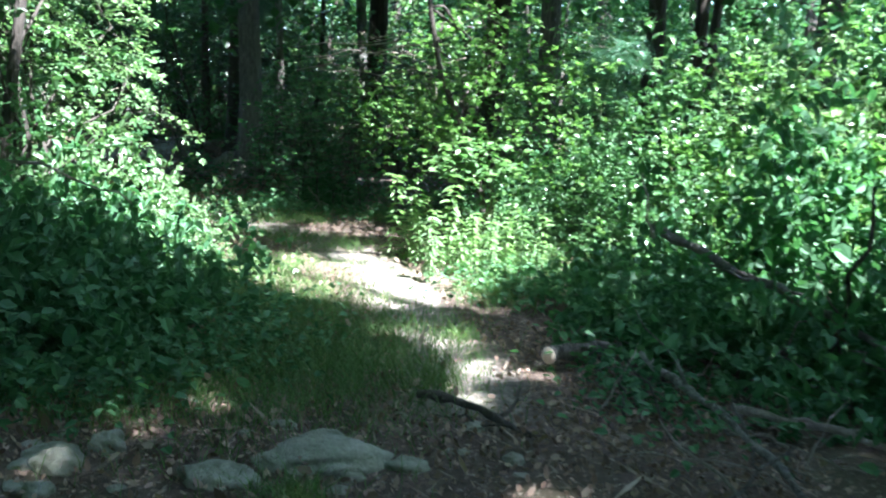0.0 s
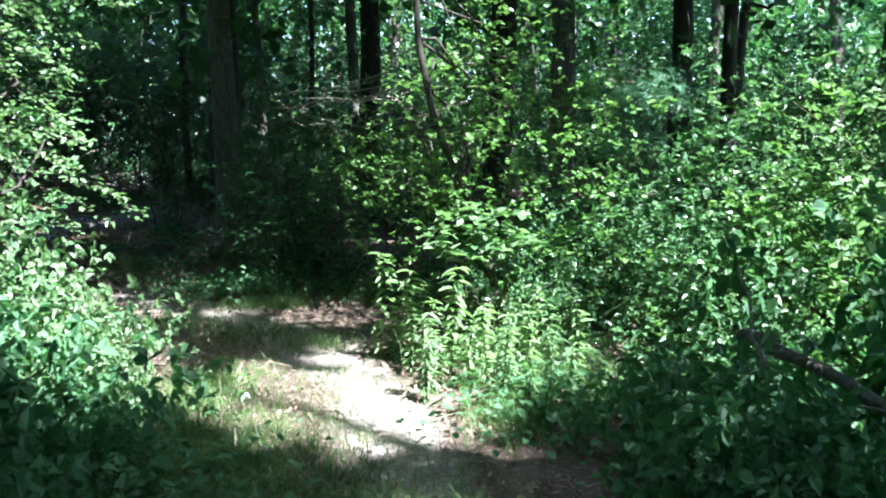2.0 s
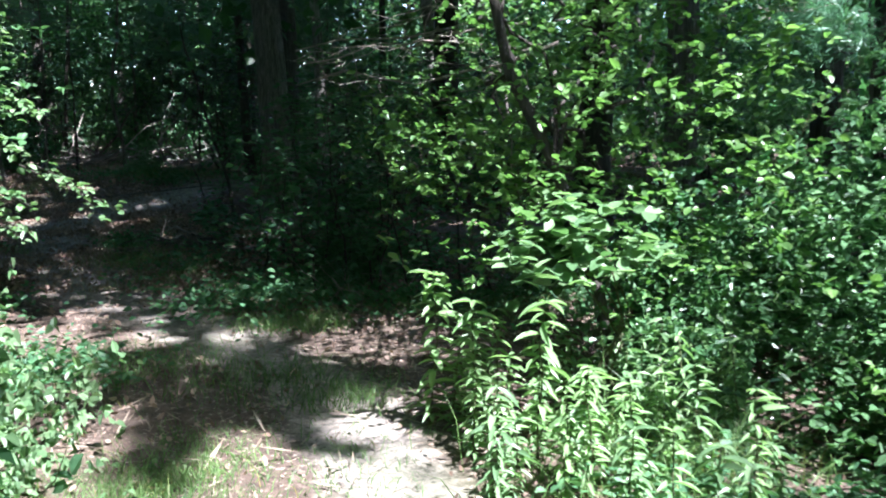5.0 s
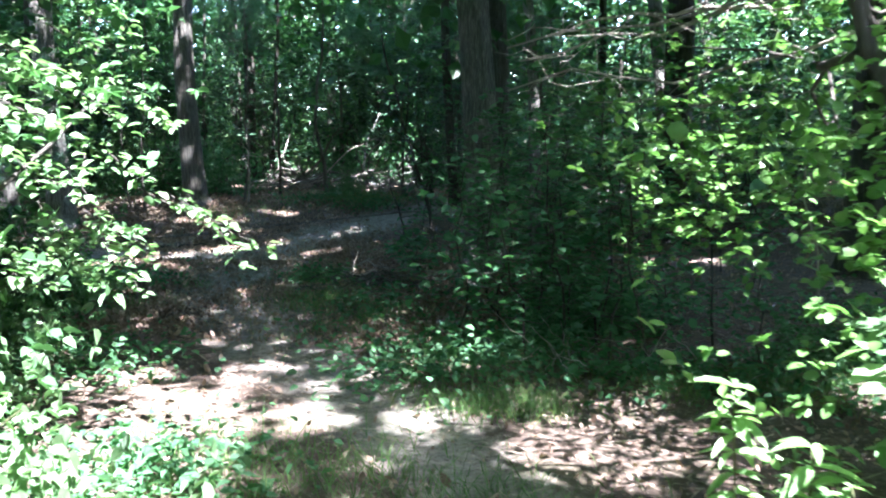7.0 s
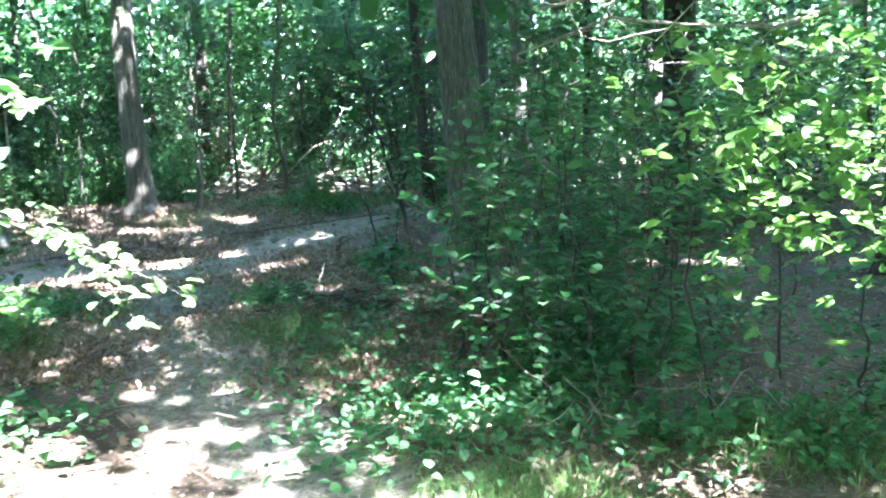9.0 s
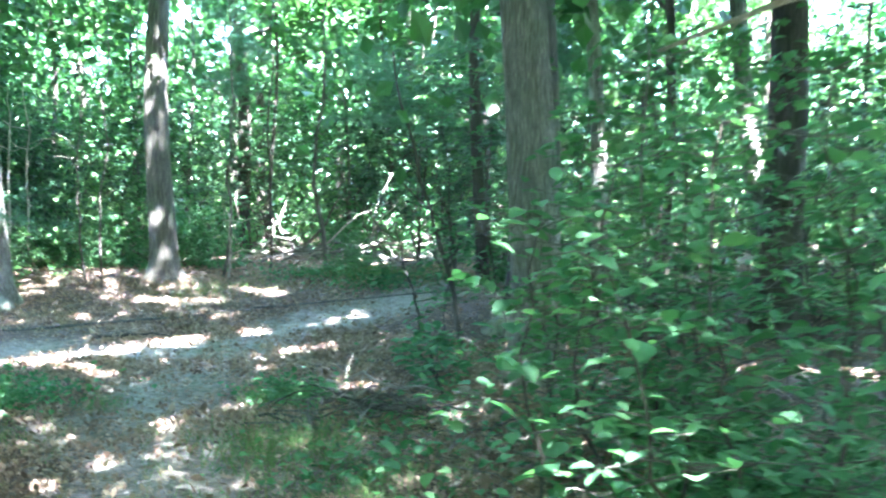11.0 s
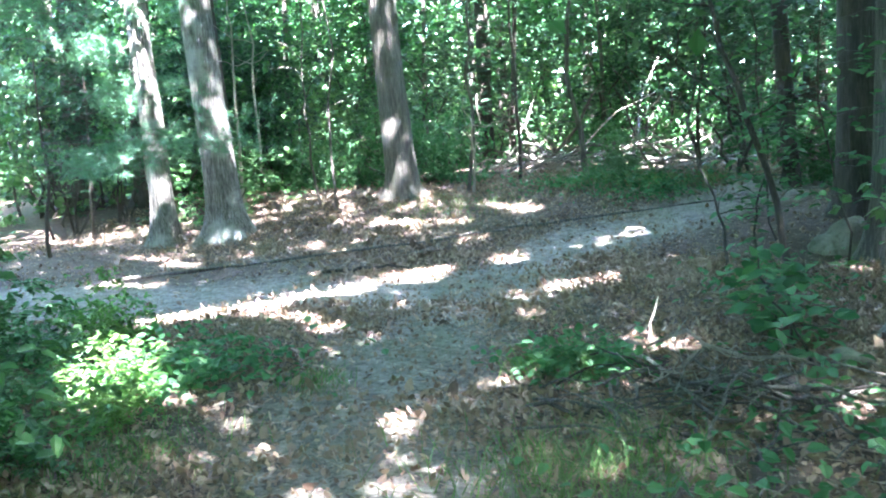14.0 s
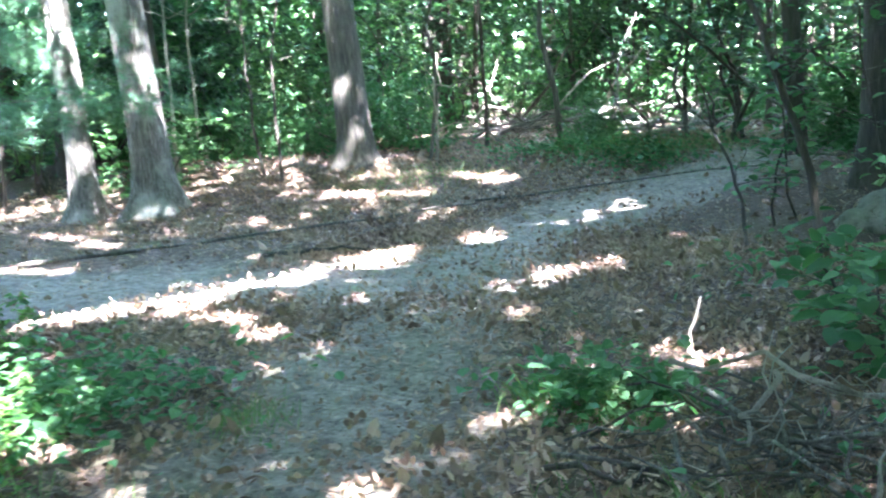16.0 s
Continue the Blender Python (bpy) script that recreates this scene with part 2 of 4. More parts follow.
def leaf_mesh(name, pts, size, mat, r, width=0.32, tilt=0.55, level=1, droop=0.15, up=None, spread=0.2, heading=None):
    """Leaf blades at pts, folded along the rib, facing up more or less. level: 0 plain, 1 folded, 2 with a rounded outline."""
    pts = np.asarray(pts, float)
    n = len(pts)
    nrm = np.array([0, 0, 1.0]) + tilt * r.normal(size=(n, 3)) if up is None else up + tilt * r.normal(size=(n, 3))
    nrm /= np.linalg.norm(nrm, axis=1)[:, None]
    d = rand_dirs(r, n) if heading is None else heading + 0.5 * rand_dirs(r, n)
    d -= (d * nrm).sum(1)[:, None] * nrm
    d /= np.linalg.norm(d, axis=1)[:, None] + 1e-9
    b = np.cross(nrm, d)
    s = (size * np.exp(spread * r.normal(size=n)))[:, None]
    w = s * width
    fold = nrm * s * 0.10
    tip = pts + d * s - nrm * s * droop
    if level == 0:
        v = np.stack([pts, pts + d * s * 0.45 + b * w, tip, pts + d * s * 0.45 - b * w], 1)
        f = np.array([[0, 3, 2, 1]])
        faces = [(np.arange(n)[:, None, None] * 4 + f).reshape(-1, 4)]
    elif level == 1:
        near, far = pts + d * s * 0.26 + fold, pts + d * s * 0.66 + fold - nrm * s * droop * 0.4
        v = np.stack([pts, near + b * w * 0.9, far + b * w * 0.75, tip, far - b * w * 0.75, near - b * w * 0.9], 1)
        f = np.array([[0, 5, 4, 3], [0, 3, 2, 1]])
        faces = [(np.arange(n)[:, None, None] * 6 + f).reshape(-1, 4)]
    else:
        # four cross-ribs give a rounded blade with a pointed tip
        ribs = [(0.12, 0.55), (0.36, 1.0), (0.64, 0.92), (0.87, 0.5)]
        mid = [pts + d * s * a - nrm * s * droop * a * a for a, _ in ribs]
        one = [m + b * w * k + fold * k for m, (_, k) in zip(mid, ribs)]
        two = [m - b * w * k + fold * k for m, (_, k) in zip(mid, ribs)]
        v = np.stack([pts, *mid, tip, *one, *two], 1)
        q = np.array([[1, 2, 7, 6], [2, 3, 8, 7], [3, 4, 9, 8], [1, 10, 11, 2], [2, 11, 12, 3], [3, 12, 13, 4]])
        t = np.array([[0, 1, 6], [4, 5, 9], [0, 10, 1], [4, 13, 5]])
        k = np.arange(n)[:, None, None] * 14
        faces = [(k + q).reshape(-1, 4), (k + t).reshape(-1, 3)]
    return mesh_of(name, v.reshape(-1, 3), faces, mat, level == 2)


def tube(points, radii, seg=6):
    """Verts and quads of a tapered tube along points, closed at its ends."""
    p = np.asarray(points, float)
    radii = np.asarray(radii, float)
    t = np.gradient(p, axis=0)
    t /= np.linalg.norm(t, axis=1)[:, None] + 1e-9
    ref = np.array([0.0, 0, 1]) if abs(t[:, 2]).mean() < 0.8 else np.array([1.0, 0, 0])
    a = np.cross(t, ref)
    a /= np.linalg.norm(a, axis=1)[:, None] + 1e-9
    b = np.cross(t, a)
    ang = np.linspace(0, 2 * np.pi, seg, endpoint=False)
    v = p[:, None] + radii[:, None, None] * (np.cos(ang)[None, :, None] * a[:, None] + np.sin(ang)[None, :, None] * b[:, None])
    k, j = np.meshgrid(np.arange(len(p) - 1), np.arange(seg), indexing="ij")
    j2 = (j + 1) % seg
    f = np.stack([k * seg + j, k * seg + j2, (k + 1) * seg + j2, (k + 1) * seg + j], -1).reshape(-1, 4)
    n = len(p) * seg
    v = np.concatenate([v.reshape(-1, 3), p[:1], p[-1:]])
    j = np.arange(seg)
    caps = np.concatenate([np.stack([(j + 1) % seg, j, np.full(seg, n)], 1), np.stack([n - seg + j, n - seg + (j + 1) % seg, np.full(seg, n + 1)], 1)])
    return v, f, caps


def tubes_mesh(name, tubes, mat):
    vs, qs, ts, k = [], [], [], 0
    for v, f, c in tubes:
        vs.append(v), qs.append(f + k), ts.append(c + k)
        k += len(v)
    return mesh_of(name, np.concatenate(vs), [np.concatenate(qs), np.concatenate(ts)], mat)


def wander(r, a, b, steps, wobble):
    """Points from a to b that stray a little."""
    a, b = np.asarray(a, float), np.asarray(b, float)
    t = np.linspace(0, 1, steps)[:, None]
    stray = np.cumsum(r.normal(size=(steps, 3)), 0)
    stray = (stray - stray[:1]) - t * (stray[-1:] - stray[:1])
    return a + t * (b - a) + stray * wobble * np.linalg.norm(b - a) / steps


def trunk_mesh(name, r, tall, radius, mat, lean=(0, 0), seg=20, flare=1.6, top=0.35, ridge=0.06, bend=0.12):
    """A trunk with a root flare, furrowed and slightly crooked."""
    zs = np.concatenate([[-0.25, -0.05, 0.06, 0.15, 0.28, 0.45, 0.7], np.linspace(1.0, tall, 22)])
    ang = np.linspace(0, 2 * np.pi, seg, endpoint=False)
    p1, p2 = r.uniform(0, 6.28, 2)
    cx = lean[0] * zs / tall + bend * np.sin(zs * 0.55 + p1) * np.clip(zs / 4, 0, 1)
    cy = lean[1] * zs / tall + bend * np.sin(zs * 0.48 + p2) * np.clip(zs / 4, 0, 1)
    rad = radius * (1 - (1 - top) * np.clip(zs / tall, 0, 1)) * (1 + (flare - 1) * np.exp(-np.maximum(zs, -0.1) / 0.22))
    lobes = 1 + 0.28 * np.exp(-np.maximum(zs, 0)[:, None] / 0.25) * np.sin(4 * ang + p1)[None] + ridge * r.normal(size=seg)[None] + ridge * 0.5 * r.normal(size=(len(zs), seg))
    v = np.stack([cx[:, None] + rad[:, None] * lobes * np.cos(ang), cy[:, None] + rad[:, None] * lobes * np.sin(ang), zs[:, None] + 0 * ang], -1).reshape(-1, 3)
    k, j = np.meshgrid(np.arange(len(zs) - 1), np.arange(seg), indexing="ij")
    j2 = (j + 1) % seg
    f = np.stack([k * seg + j, k * seg + j2, (k + 1) * seg + j2, (k + 1) * seg + j], -1).reshape(-1, 4)
    return mesh_of(name, v, f, mat)


def clump_points(r, centres, per, sigma, whorl=4):
    n = len(centres)
    # leaves stand in whorls on a shared node
    knots = max(1, per // whorl)
    p = np.repeat(centres, knots, 0) + r.normal(size=(n * knots, 3)) * sigma * np.repeat(r.uniform(0.6, 1.5, n), knots)[:, None]
    p = np.repeat(p, whorl, 0)
    return p + r.normal(size=p.shape) * 0.008


def shell_points(r, n, radii, low=0.0):
    """Clump centres through an ellipsoid standing on the ground, denser towards its skin."""
    d = rand_dirs(r, n)
    ph = r.uniform(0, 6.28, 3)
    rad = r.uniform(0.1, 1, n) ** 0.5 * (1 + 0.3 * np.sin(d[:, 0] * 5 + ph[0]) * np.sin(d[:, 1] * 4 + d[:, 2] * 5 + ph[1]) + 0.22 * r.normal(size=n))
    rad = rad * np.where(r.uniform(size=n) < 0.1, 1.3, 1.0)
    p = d * rad[:, None] * np.asarray(radii)
    p[:, 2] = np.abs(p[:, 2]) if low == 0 else p[:, 2]
    return p


# ---- ground ----
def build_ground():
    far = np.array([4, 8, 16, 34, 70, 150, 320.0])
    xs = np.concatenate([-17 - far[::-1], np.arange(-17, 6.01, 0.14), 6 + far])
    ys = np.concatenate([-3 - far[::-1], np.arange(-3, 27.01, 0.14), 27 + far])
    gx, gy = np.meshgrid(xs, ys, indexing="ij")
    r = np.random.RandomState(5)
    grit = trail_amount(gx, gy)
    gz = height(gx, gy) - 0.03 * grit + 0.008 * r.normal(size=gx.shape)
    nx, ny = gx.shape
    i, j = np.meshgrid(np.arange(nx - 1), np.arange(ny - 1), indexing="ij")
    a = i * ny + j
    f = np.stack([a, a + ny, a + ny + 1, a + 1], -1).reshape(-1, 4)
    me = mesh_of("ground", np.stack([gx, gy, gz], -1).reshape(-1, 3), f, FLOOR)
    at = me.attributes.new("grit", "FLOAT", "POINT")
    at.data.foreach_set("value", grit.ravel().astype(np.float32))
    tagged(new("ground", me), "brown forest floor with a worn grey grit trail", "ground", kind="structure")


build_ground()


def on_ground(x, y, lift=0.0):
    return (x, y, float(height(x, y)) + lift)


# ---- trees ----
# Holes cut in crowns to fit the view's sun patches: x, y, z, radius.
SUN_HOLES_START = [(2.6, 6.2, 1.2, 1), (-1, 7.6, 0, 0.6), (2.4, 7.3, 1.1, 1), (3.2, 6.3, 1.5, 0.8), (-2.6, 7.4, 0.9, 0.6), (-2.3, 6.8, 0.8, 0.45), (0, 4.9, 0, 0.22), (0.05, 5.5, 0, 0.24), (0.45, 5.35, 0.15, 0.22), (-0.15, 6, 0, 0.22), (-0.5, 6.1, 0, 0.22), (0.25, 3.5, 0, 0.18), (-1.2, 4.3, 0, 0.15), (-0.5, 7.3, 0, 0.45), (-3.6, 7.6, 2.6, 0.6), (2.3, 5.6, 0.9, 0.45), (3.4, 7.6, 2.2, 0.9), (1.7, 6.4, 0.8, 0.45), (2.3, 6, 1, 0.55), (-2.7, 7.2, 1.1, 0.75)]
SUN_HOLES_BEND = [(-2.1, 7.3, 0.5, 0.5), (-2.1, 6.7, 0.6, 0.35), (3.4, 8.2, 1.8, 1.5), (0.25, 8.1, 0.5, 0.7), (4.6, 7.4, 2.4, 1.3), (-4.1, 8.6, 2.4, 0.7), (-1.7, 8, 0, 0.5), (-0.2, 7.9, 0, 0.5), (1.5, 8.3, 0.9, 0.7), (-0.8, 9.2, 0.5, 0.45), (-0.4, 8.9, 0.6, 0.45), (-0.2, 9.2, 1.1, 0.5), (-0.7, 8, 0, 0.75), (-1.3, 8.3, 0, 0.7), (-0.1, 8.8, 0.5, 0.7), (-2.3, 8.2, 0.6, 0.6), (-3.1, 8.2, 0.9, 0.8), (-3.4, 9, 1.8, 1.1), (2.6, 9.2, 1.5, 1.4), (-0.1, 8.6, 0.5, 0.75), (4, 9, 3, 1.3), (-3.6, 8.9, 3.2, 0.5)]
SUN_HOLES_MIDDLE = [(-1, 11.2, 2.1, 0.3), (-1.7, 11.6, 2, 0.2), (-3.4, 9.4, 1.4, 0.8), (-3, 14.6, 1.1, 0.16), (0.2, 9.4, 0.6, 0.7), (-0.1, 9.3, 1.2, 0.6), (-3.6, 10, 1.8, 1), (2.1, 9.5, 1.6, 1), (3.8, 9.5, 1.8, 1.5), (-0.5, 10.3, 2.2, 0.85), (1.4, 11.6, 2.1, 1), (-1.9, 11.3, 0, 0.28), (-2.6, 11.1, 0, 0.3), (-3.3, 10.9, 0, 0.35), (-4.2, 10.8, 0, 0.35), (-5, 11, 0, 0.3), (-5.6, 11.5, 0.3, 0.35), (-7.7, 14.3, 0.4, 0.52), (-8.5, 14.9, 0.3, 0.25), (2.6, 10, 3, 1.2), (-3.2, 9.6, 2.3, 0.8)]
SUN_HOLES_FAR = [(-4, 18.7, 1.9, 0.3), (-3.1, 22.6, 2.2, 0.4), (-11.85, 21.7, 1.3, 0.13), (-9.6, 26.5, 0.6, 0.5), (-10.8, 27.4, 0.7, 0.5), (-9.9, 25.6, 0.6, 0.3), (-4.35, 16.55, 0.25, 0.2), (-4.4, 15.6, 0, 0.14), (-2.6, 18.3, 0, 0.35), (-1.9, 18.6, 0, 0.4), (-4, 18.6, 2.5, 0.35), (-9, 24.6, 2.2, 0.5), (-12.6, 25.2, 2.6, 0.3), (-15.2, 24.4, 2.4, 0.5), (-10.8, 24.8, 4, 0.5), (-13.8, 27.5, 4, 0.4), (-7.4, 27, 3.4, 0.5), (-14.1, 19.3, 0.7, 0.12)]
SUN_HOLES = [(x, y, z, rad * 1.12) for x, y, z, rad in SUN_HOLES_START + SUN_HOLES_BEND] + [(x, y, z, rad * (0.82 if z < 0.4 else 1.0)) for x, y, z, rad in SUN_HOLES_MIDDLE] + SUN_HOLES_FAR
# Crown slits fitting the view's sun streaks: x, y to x, y, half width.
STREAKS = [(-9.8, 15.5, -9.16, 16.17, 0.32), (-9.03, 16.4, -8.75, 18.6, 0.3), (-8.63, 16.1, -7.8, 16.1, 0.22), (-11.6, 19.45, -11.0, 19.5, 0.24), (-11.8, 20.75, -9.9, 20.7, 0.22), (-11.2, 21.5, -9.3, 21.3, 0.24), (-7.2, 17.7, -6.85, 18.4, 0.26),
           (-8.6, 19.1, -7.6, 20.6, 0.2)]
STREAKS += [(-10.4, 19.8, -9.3, 20.2, 0.18), (-7.35, 15.0, -6.95, 15.2, 0.16), (-7.65, 15.45, -7.4, 15.55, 0.14), (-6.35, 14.45, -6.0, 14.65, 0.13), (-6.3, 15.5, -6.1, 15.6, 0.13), (-5.75, 16.15, -5.5, 16.4, 0.26), (-13.5, 18.5, -12.0, 18.2, 0.22), (-11.9, 16.8, -11.2, 17.2, 0.25),
           (-5.0, 15.8, -4.7, 16.1, 0.18), (-7.3, 14.25, -6.8, 14.3, 0.13), (-5.9, 13.7, -5.7, 13.75, 0.11), (-11.2, 26.3, -9.2, 25.6, 0.45), (-10.1, 16.8, -9.8, 16.9, 0.15)]
r = np.random.RandomState(8)
for _ in range(48):
    x, y, a, half = r.uniform(-9.6, -5.4), r.uniform(14.2, 19.6), r.uniform(0, 3.14), r.uniform(0.02, 0.14)
    STREAKS.append((x - half * math.cos(a), y - half * math.sin(a), x + half * math.cos(a), y + half * math.sin(a), r.uniform(0.07, 0.13)))
for _ in range(22):
    x, y, half = r.uniform(-14.5, -6.5), r.uniform(20.3, 23.5), r.uniform(0.1, 0.35)
    STREAKS.append((x - half, y, x + half, y, r.uniform(0.09, 0.17)))
# Foliage cut along camera sight lines so sky shows low: point, heading, radius.
VIEW_SKY_GAPS = [((-1.9, 9.2, 1.4), (-0.557, 0.812, 0.172), 0.9), ((-1.9, 9.2, 1.4), (-0.6, 0.79, 0.2), 0.6), ((-4.0, 12.0, 1.4), (-0.62, 0.76, 0.2), 0.5), ((-4.0, 12.0, 1.4), (-0.3, 0.93, 0.17), 0.55), ((-4.0, 12.0, 1.4), (-0.45, 0.87, 0.14), 0.35), ((-4.0, 12.0, 1.4), (-0.8, 0.57, 0.15), 0.5), ((-4.0, 12.0, 1.4), (0.05, 0.97, 0.2), 0.5)]
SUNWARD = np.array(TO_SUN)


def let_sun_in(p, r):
    """Leaves out the foliage that would close a sun hole, streak or sky gap."""
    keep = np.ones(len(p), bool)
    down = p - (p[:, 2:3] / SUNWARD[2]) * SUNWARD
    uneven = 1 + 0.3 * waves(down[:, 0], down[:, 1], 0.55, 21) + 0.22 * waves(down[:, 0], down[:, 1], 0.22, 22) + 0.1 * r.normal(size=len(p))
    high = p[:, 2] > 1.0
    for x, y, z, rad in SUN_HOLES:
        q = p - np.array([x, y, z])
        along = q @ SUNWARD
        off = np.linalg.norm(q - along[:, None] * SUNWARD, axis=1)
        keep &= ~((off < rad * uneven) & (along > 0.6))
    for x1, y1, x2, y2, half in STREAKS:
        off = off_line(down[:, 0], down[:, 1], [(x1, y1), (x2, y2)])
        keep &= ~((off < 0.66 * half * uneven) & high)
    for at, way, rad in VIEW_SKY_GAPS:
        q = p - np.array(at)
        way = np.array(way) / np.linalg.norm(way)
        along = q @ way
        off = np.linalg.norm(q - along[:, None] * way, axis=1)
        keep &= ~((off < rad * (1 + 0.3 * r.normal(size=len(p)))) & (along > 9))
    return p[keep]


def build_tree(x, y, radius, tall, mat, seed, label, lean=(0, 0), crown_low=5.0, crown_r=3.4, leaves=5200, leaf=0.26, seg=14, flare=1.6, group="woodland trees", ridge=0.06, limbs=5):
    r = np.random.RandomState(seed)
    base = on_ground(x, y)
    tree = thing("tree", base, label, "tree", group)
    part("trunk", trunk_mesh("trunk", r, tall, radius, mat, lean, seg, flare, ridge=ridge), tree)
    for _ in range(limbs):
        z = r.uniform(crown_low * 0.8, tall * 0.9)
        a = r.uniform(0, 6.28)
        far = crown_r * r.uniform(0.5, 0.95)
        start = (lean[0] * z / tall, lean[1] * z / tall, z)
        end = (start[0] + math.cos(a) * far, start[1] + math.sin(a) * far, z + r.uniform(0.3, 1.6))
        part("limb", tubes_mesh("limb", [tube(wander(r, start, end, 7, 0.5), np.linspace(radius * 0.35, 0.012, 7), 5)], mat), tree)
    mid = (crown_low + tall + 1.0) / 2
    centres = shell_points(r, leaves // 26, (crown_r, crown_r, (tall + 1.0 - crown_low) / 2), 1.0) + np.array([lean[0] * 0.8, lean[1] * 0.8, mid])
    p = clump_points(r, centres, 26, 0.42 if y < 22 else 0.32, 1) + np.array(base)
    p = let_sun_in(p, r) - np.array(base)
    tagged(part("crown", leaf_mesh("crown", p, leaf, LEAF_CROWN, r, 0.36, 0.7, 0), tree), kind="stuff")
    return tree


NAMED_TREES = [
    (-14.15, 19.5, 0.16, 12, BARK_PALE, "straight tree with pale sunlit bark beside the trail", (-0.5, 0.2), 1.5),
    (-13.35, 19.9, 0.235, 14, BARK_PALE, "stout pale grey tree with flaring roots beside the trail", (-0.3, 0.1), 1.6),
    (-11.85, 21.85, 0.215, 14, BARK, "dark straight tree with a sunlit streak on its bark", (-0.4, 0.3), 1.35),
    (-4.18, 16.75, 0.195, 15, BARK_OAK, "large oak with deeply furrowed grey bark and spread roots", (-0.4, 0.4), 1.7),
    (-4.12, 18.66, 0.085, 11, BARK_PALE, "slender tree with whitish peeling bark", (-0.5, 0.3), 1.2),
    (-2.55, 20.4, 0.22, 14, BARK_DARK, "dark trunk standing in shade behind the brush", (0.1, 0.2), 1.4),
    (-0.1, 18.0, 0.25, 13, BARK_DARK, "thick dark trunk in deep shade", (0.2, 0.2), 1.4),
    (-5.6, 20.9, 0.2, 14, BARK_DARK, "dark straight trunk beside a grey rock", (-0.2, 0.1), 1.3),
    (-5.05, 19.75, 0.2, 14, BARK, "rough barked trunk beside a grey rock", (0.0, 0.2), 1.3),
    (-6.6, 22.2, 0.09, 10, BARK_DARK, "slim dark tree behind the trail", (-0.1, 0.0), 1.2),
    (-4.2, 23.0, 0.075, 10, BARK_DARK, "slim dark tree rising among the undergrowth", (0.1, 0.1), 1.2),
    (-2.8, 22.6, 0.14, 12, BARK_PALE, "leaning tree with whitish blotched bark", (-1.2, 0.2), 1.3),
    (-15.3, 21.6, 0.2, 13, BARK_DARK, "dark trunk behind a pale tree", (0, 0.1), 1.3),
    (-17.3, 21.6, 0.22, 13, BARK_DARK, "dark trunk among the brush", (0.1, 0), 1.3),
    (-18.9, 21.4, 0.3, 14, BARK_DARK, "thick dark trunk in shade", (0.1, 0.2), 1.3),
    (-3.9, 7.3, 0.055, 6.0, BARK_DARK, "small leaning tree with dark stems beside the trail", (0.5, 0.5), 1.2),
]
for k, (x, y, rad, tall, mat, label, lean, flare) in enumerate(NAMED_TREES):
    small = rad < 0.1
    build_tree(x, y, rad, tall, mat, 100 + k, label, lean, 5.0 if not small else 4.2, 6.0 if k == 3 else 3.3 if not small else 1.7, 11500 if k == 3 else 4300 if not small else 1500, seg=72 if k == 3 else 18, flare=flare, ridge=0.045)

# wide-crowned trees added to shade the ground, some leaned so unseen crowns reach it
for k, (x, y) in enumerate([(4.2, 12.8), (2.6, 16.6), (-7.2, 9.2), (-6.2, 5.0), (-4.6, 0.5), (4.8, 3.2), (3.4, -1.5), (-2.8, -3.5), (5.6, 7.4), (6.5, 10.6), (8.2, 5.6), (-9.6, 12.4), (0.8, 14.9), (8.5, 0.8), (9.5, 9.0), (1.0, -5.5), (-8.8, 6.6), (-6.9, 7.6)]):
    build_tree(x, y, 0.18, 14, (BARK, BARK_DARK)[k % 2], 200 + k, "broad-crowned tree added over the brush to cast shade", (3.4, 2.4) if k == 2 else (4.2, 2.8) if k == 16 else (4.6, 2.2) if k == 17 else (0.2, 0.1), 5.5, 5.2, 9500 if k < 17 else 4600, seg=14)
    NAMED_TREES.append((x, y))

# woodland trees; those behind the start are added to block sky light
r = np.random.RandomState(77)
spots = [(x, y) for x, y, *_ in NAMED_TREES]
tries = 0
while len(spots) < len(NAMED_TREES) + 62 and tries < 4000:
    tries += 1
    x, y = r.uniform(-30, 16), r.uniform(-9, 44)
    if min(off_line(np.array([x]), np.array([y]), TRAIL)[0], off_line(np.array([x]), np.array([y]), SIDE_TRAIL)[0]) < 2.6:
        continue
    if min(math.hypot(x - a, y - b) for a, b in spots) < 3.0 or (-7 < x < 3.5 and 1 < y < 16.5) or (-16 < x < -5 and 14 < y < 25):
        continue
    spots.append((x, y))
    build_tree(x, y, r.uniform(0.08, 0.24), r.uniform(10, 15), (BARK, BARK_DARK, BARK_DARK)[r.randint(3)], 300 + len(spots), "straight woodland tree with rough bark", (r.normal() * 0.3, r.normal() * 0.3), r.uniform(3.5, 5.5), r.uniform(3.3, 4.4), 1800 if y < -1 or x > 9 else 4400 if y < 22 else 3600, 0.26 if y < 22 else 0.2, seg=12)


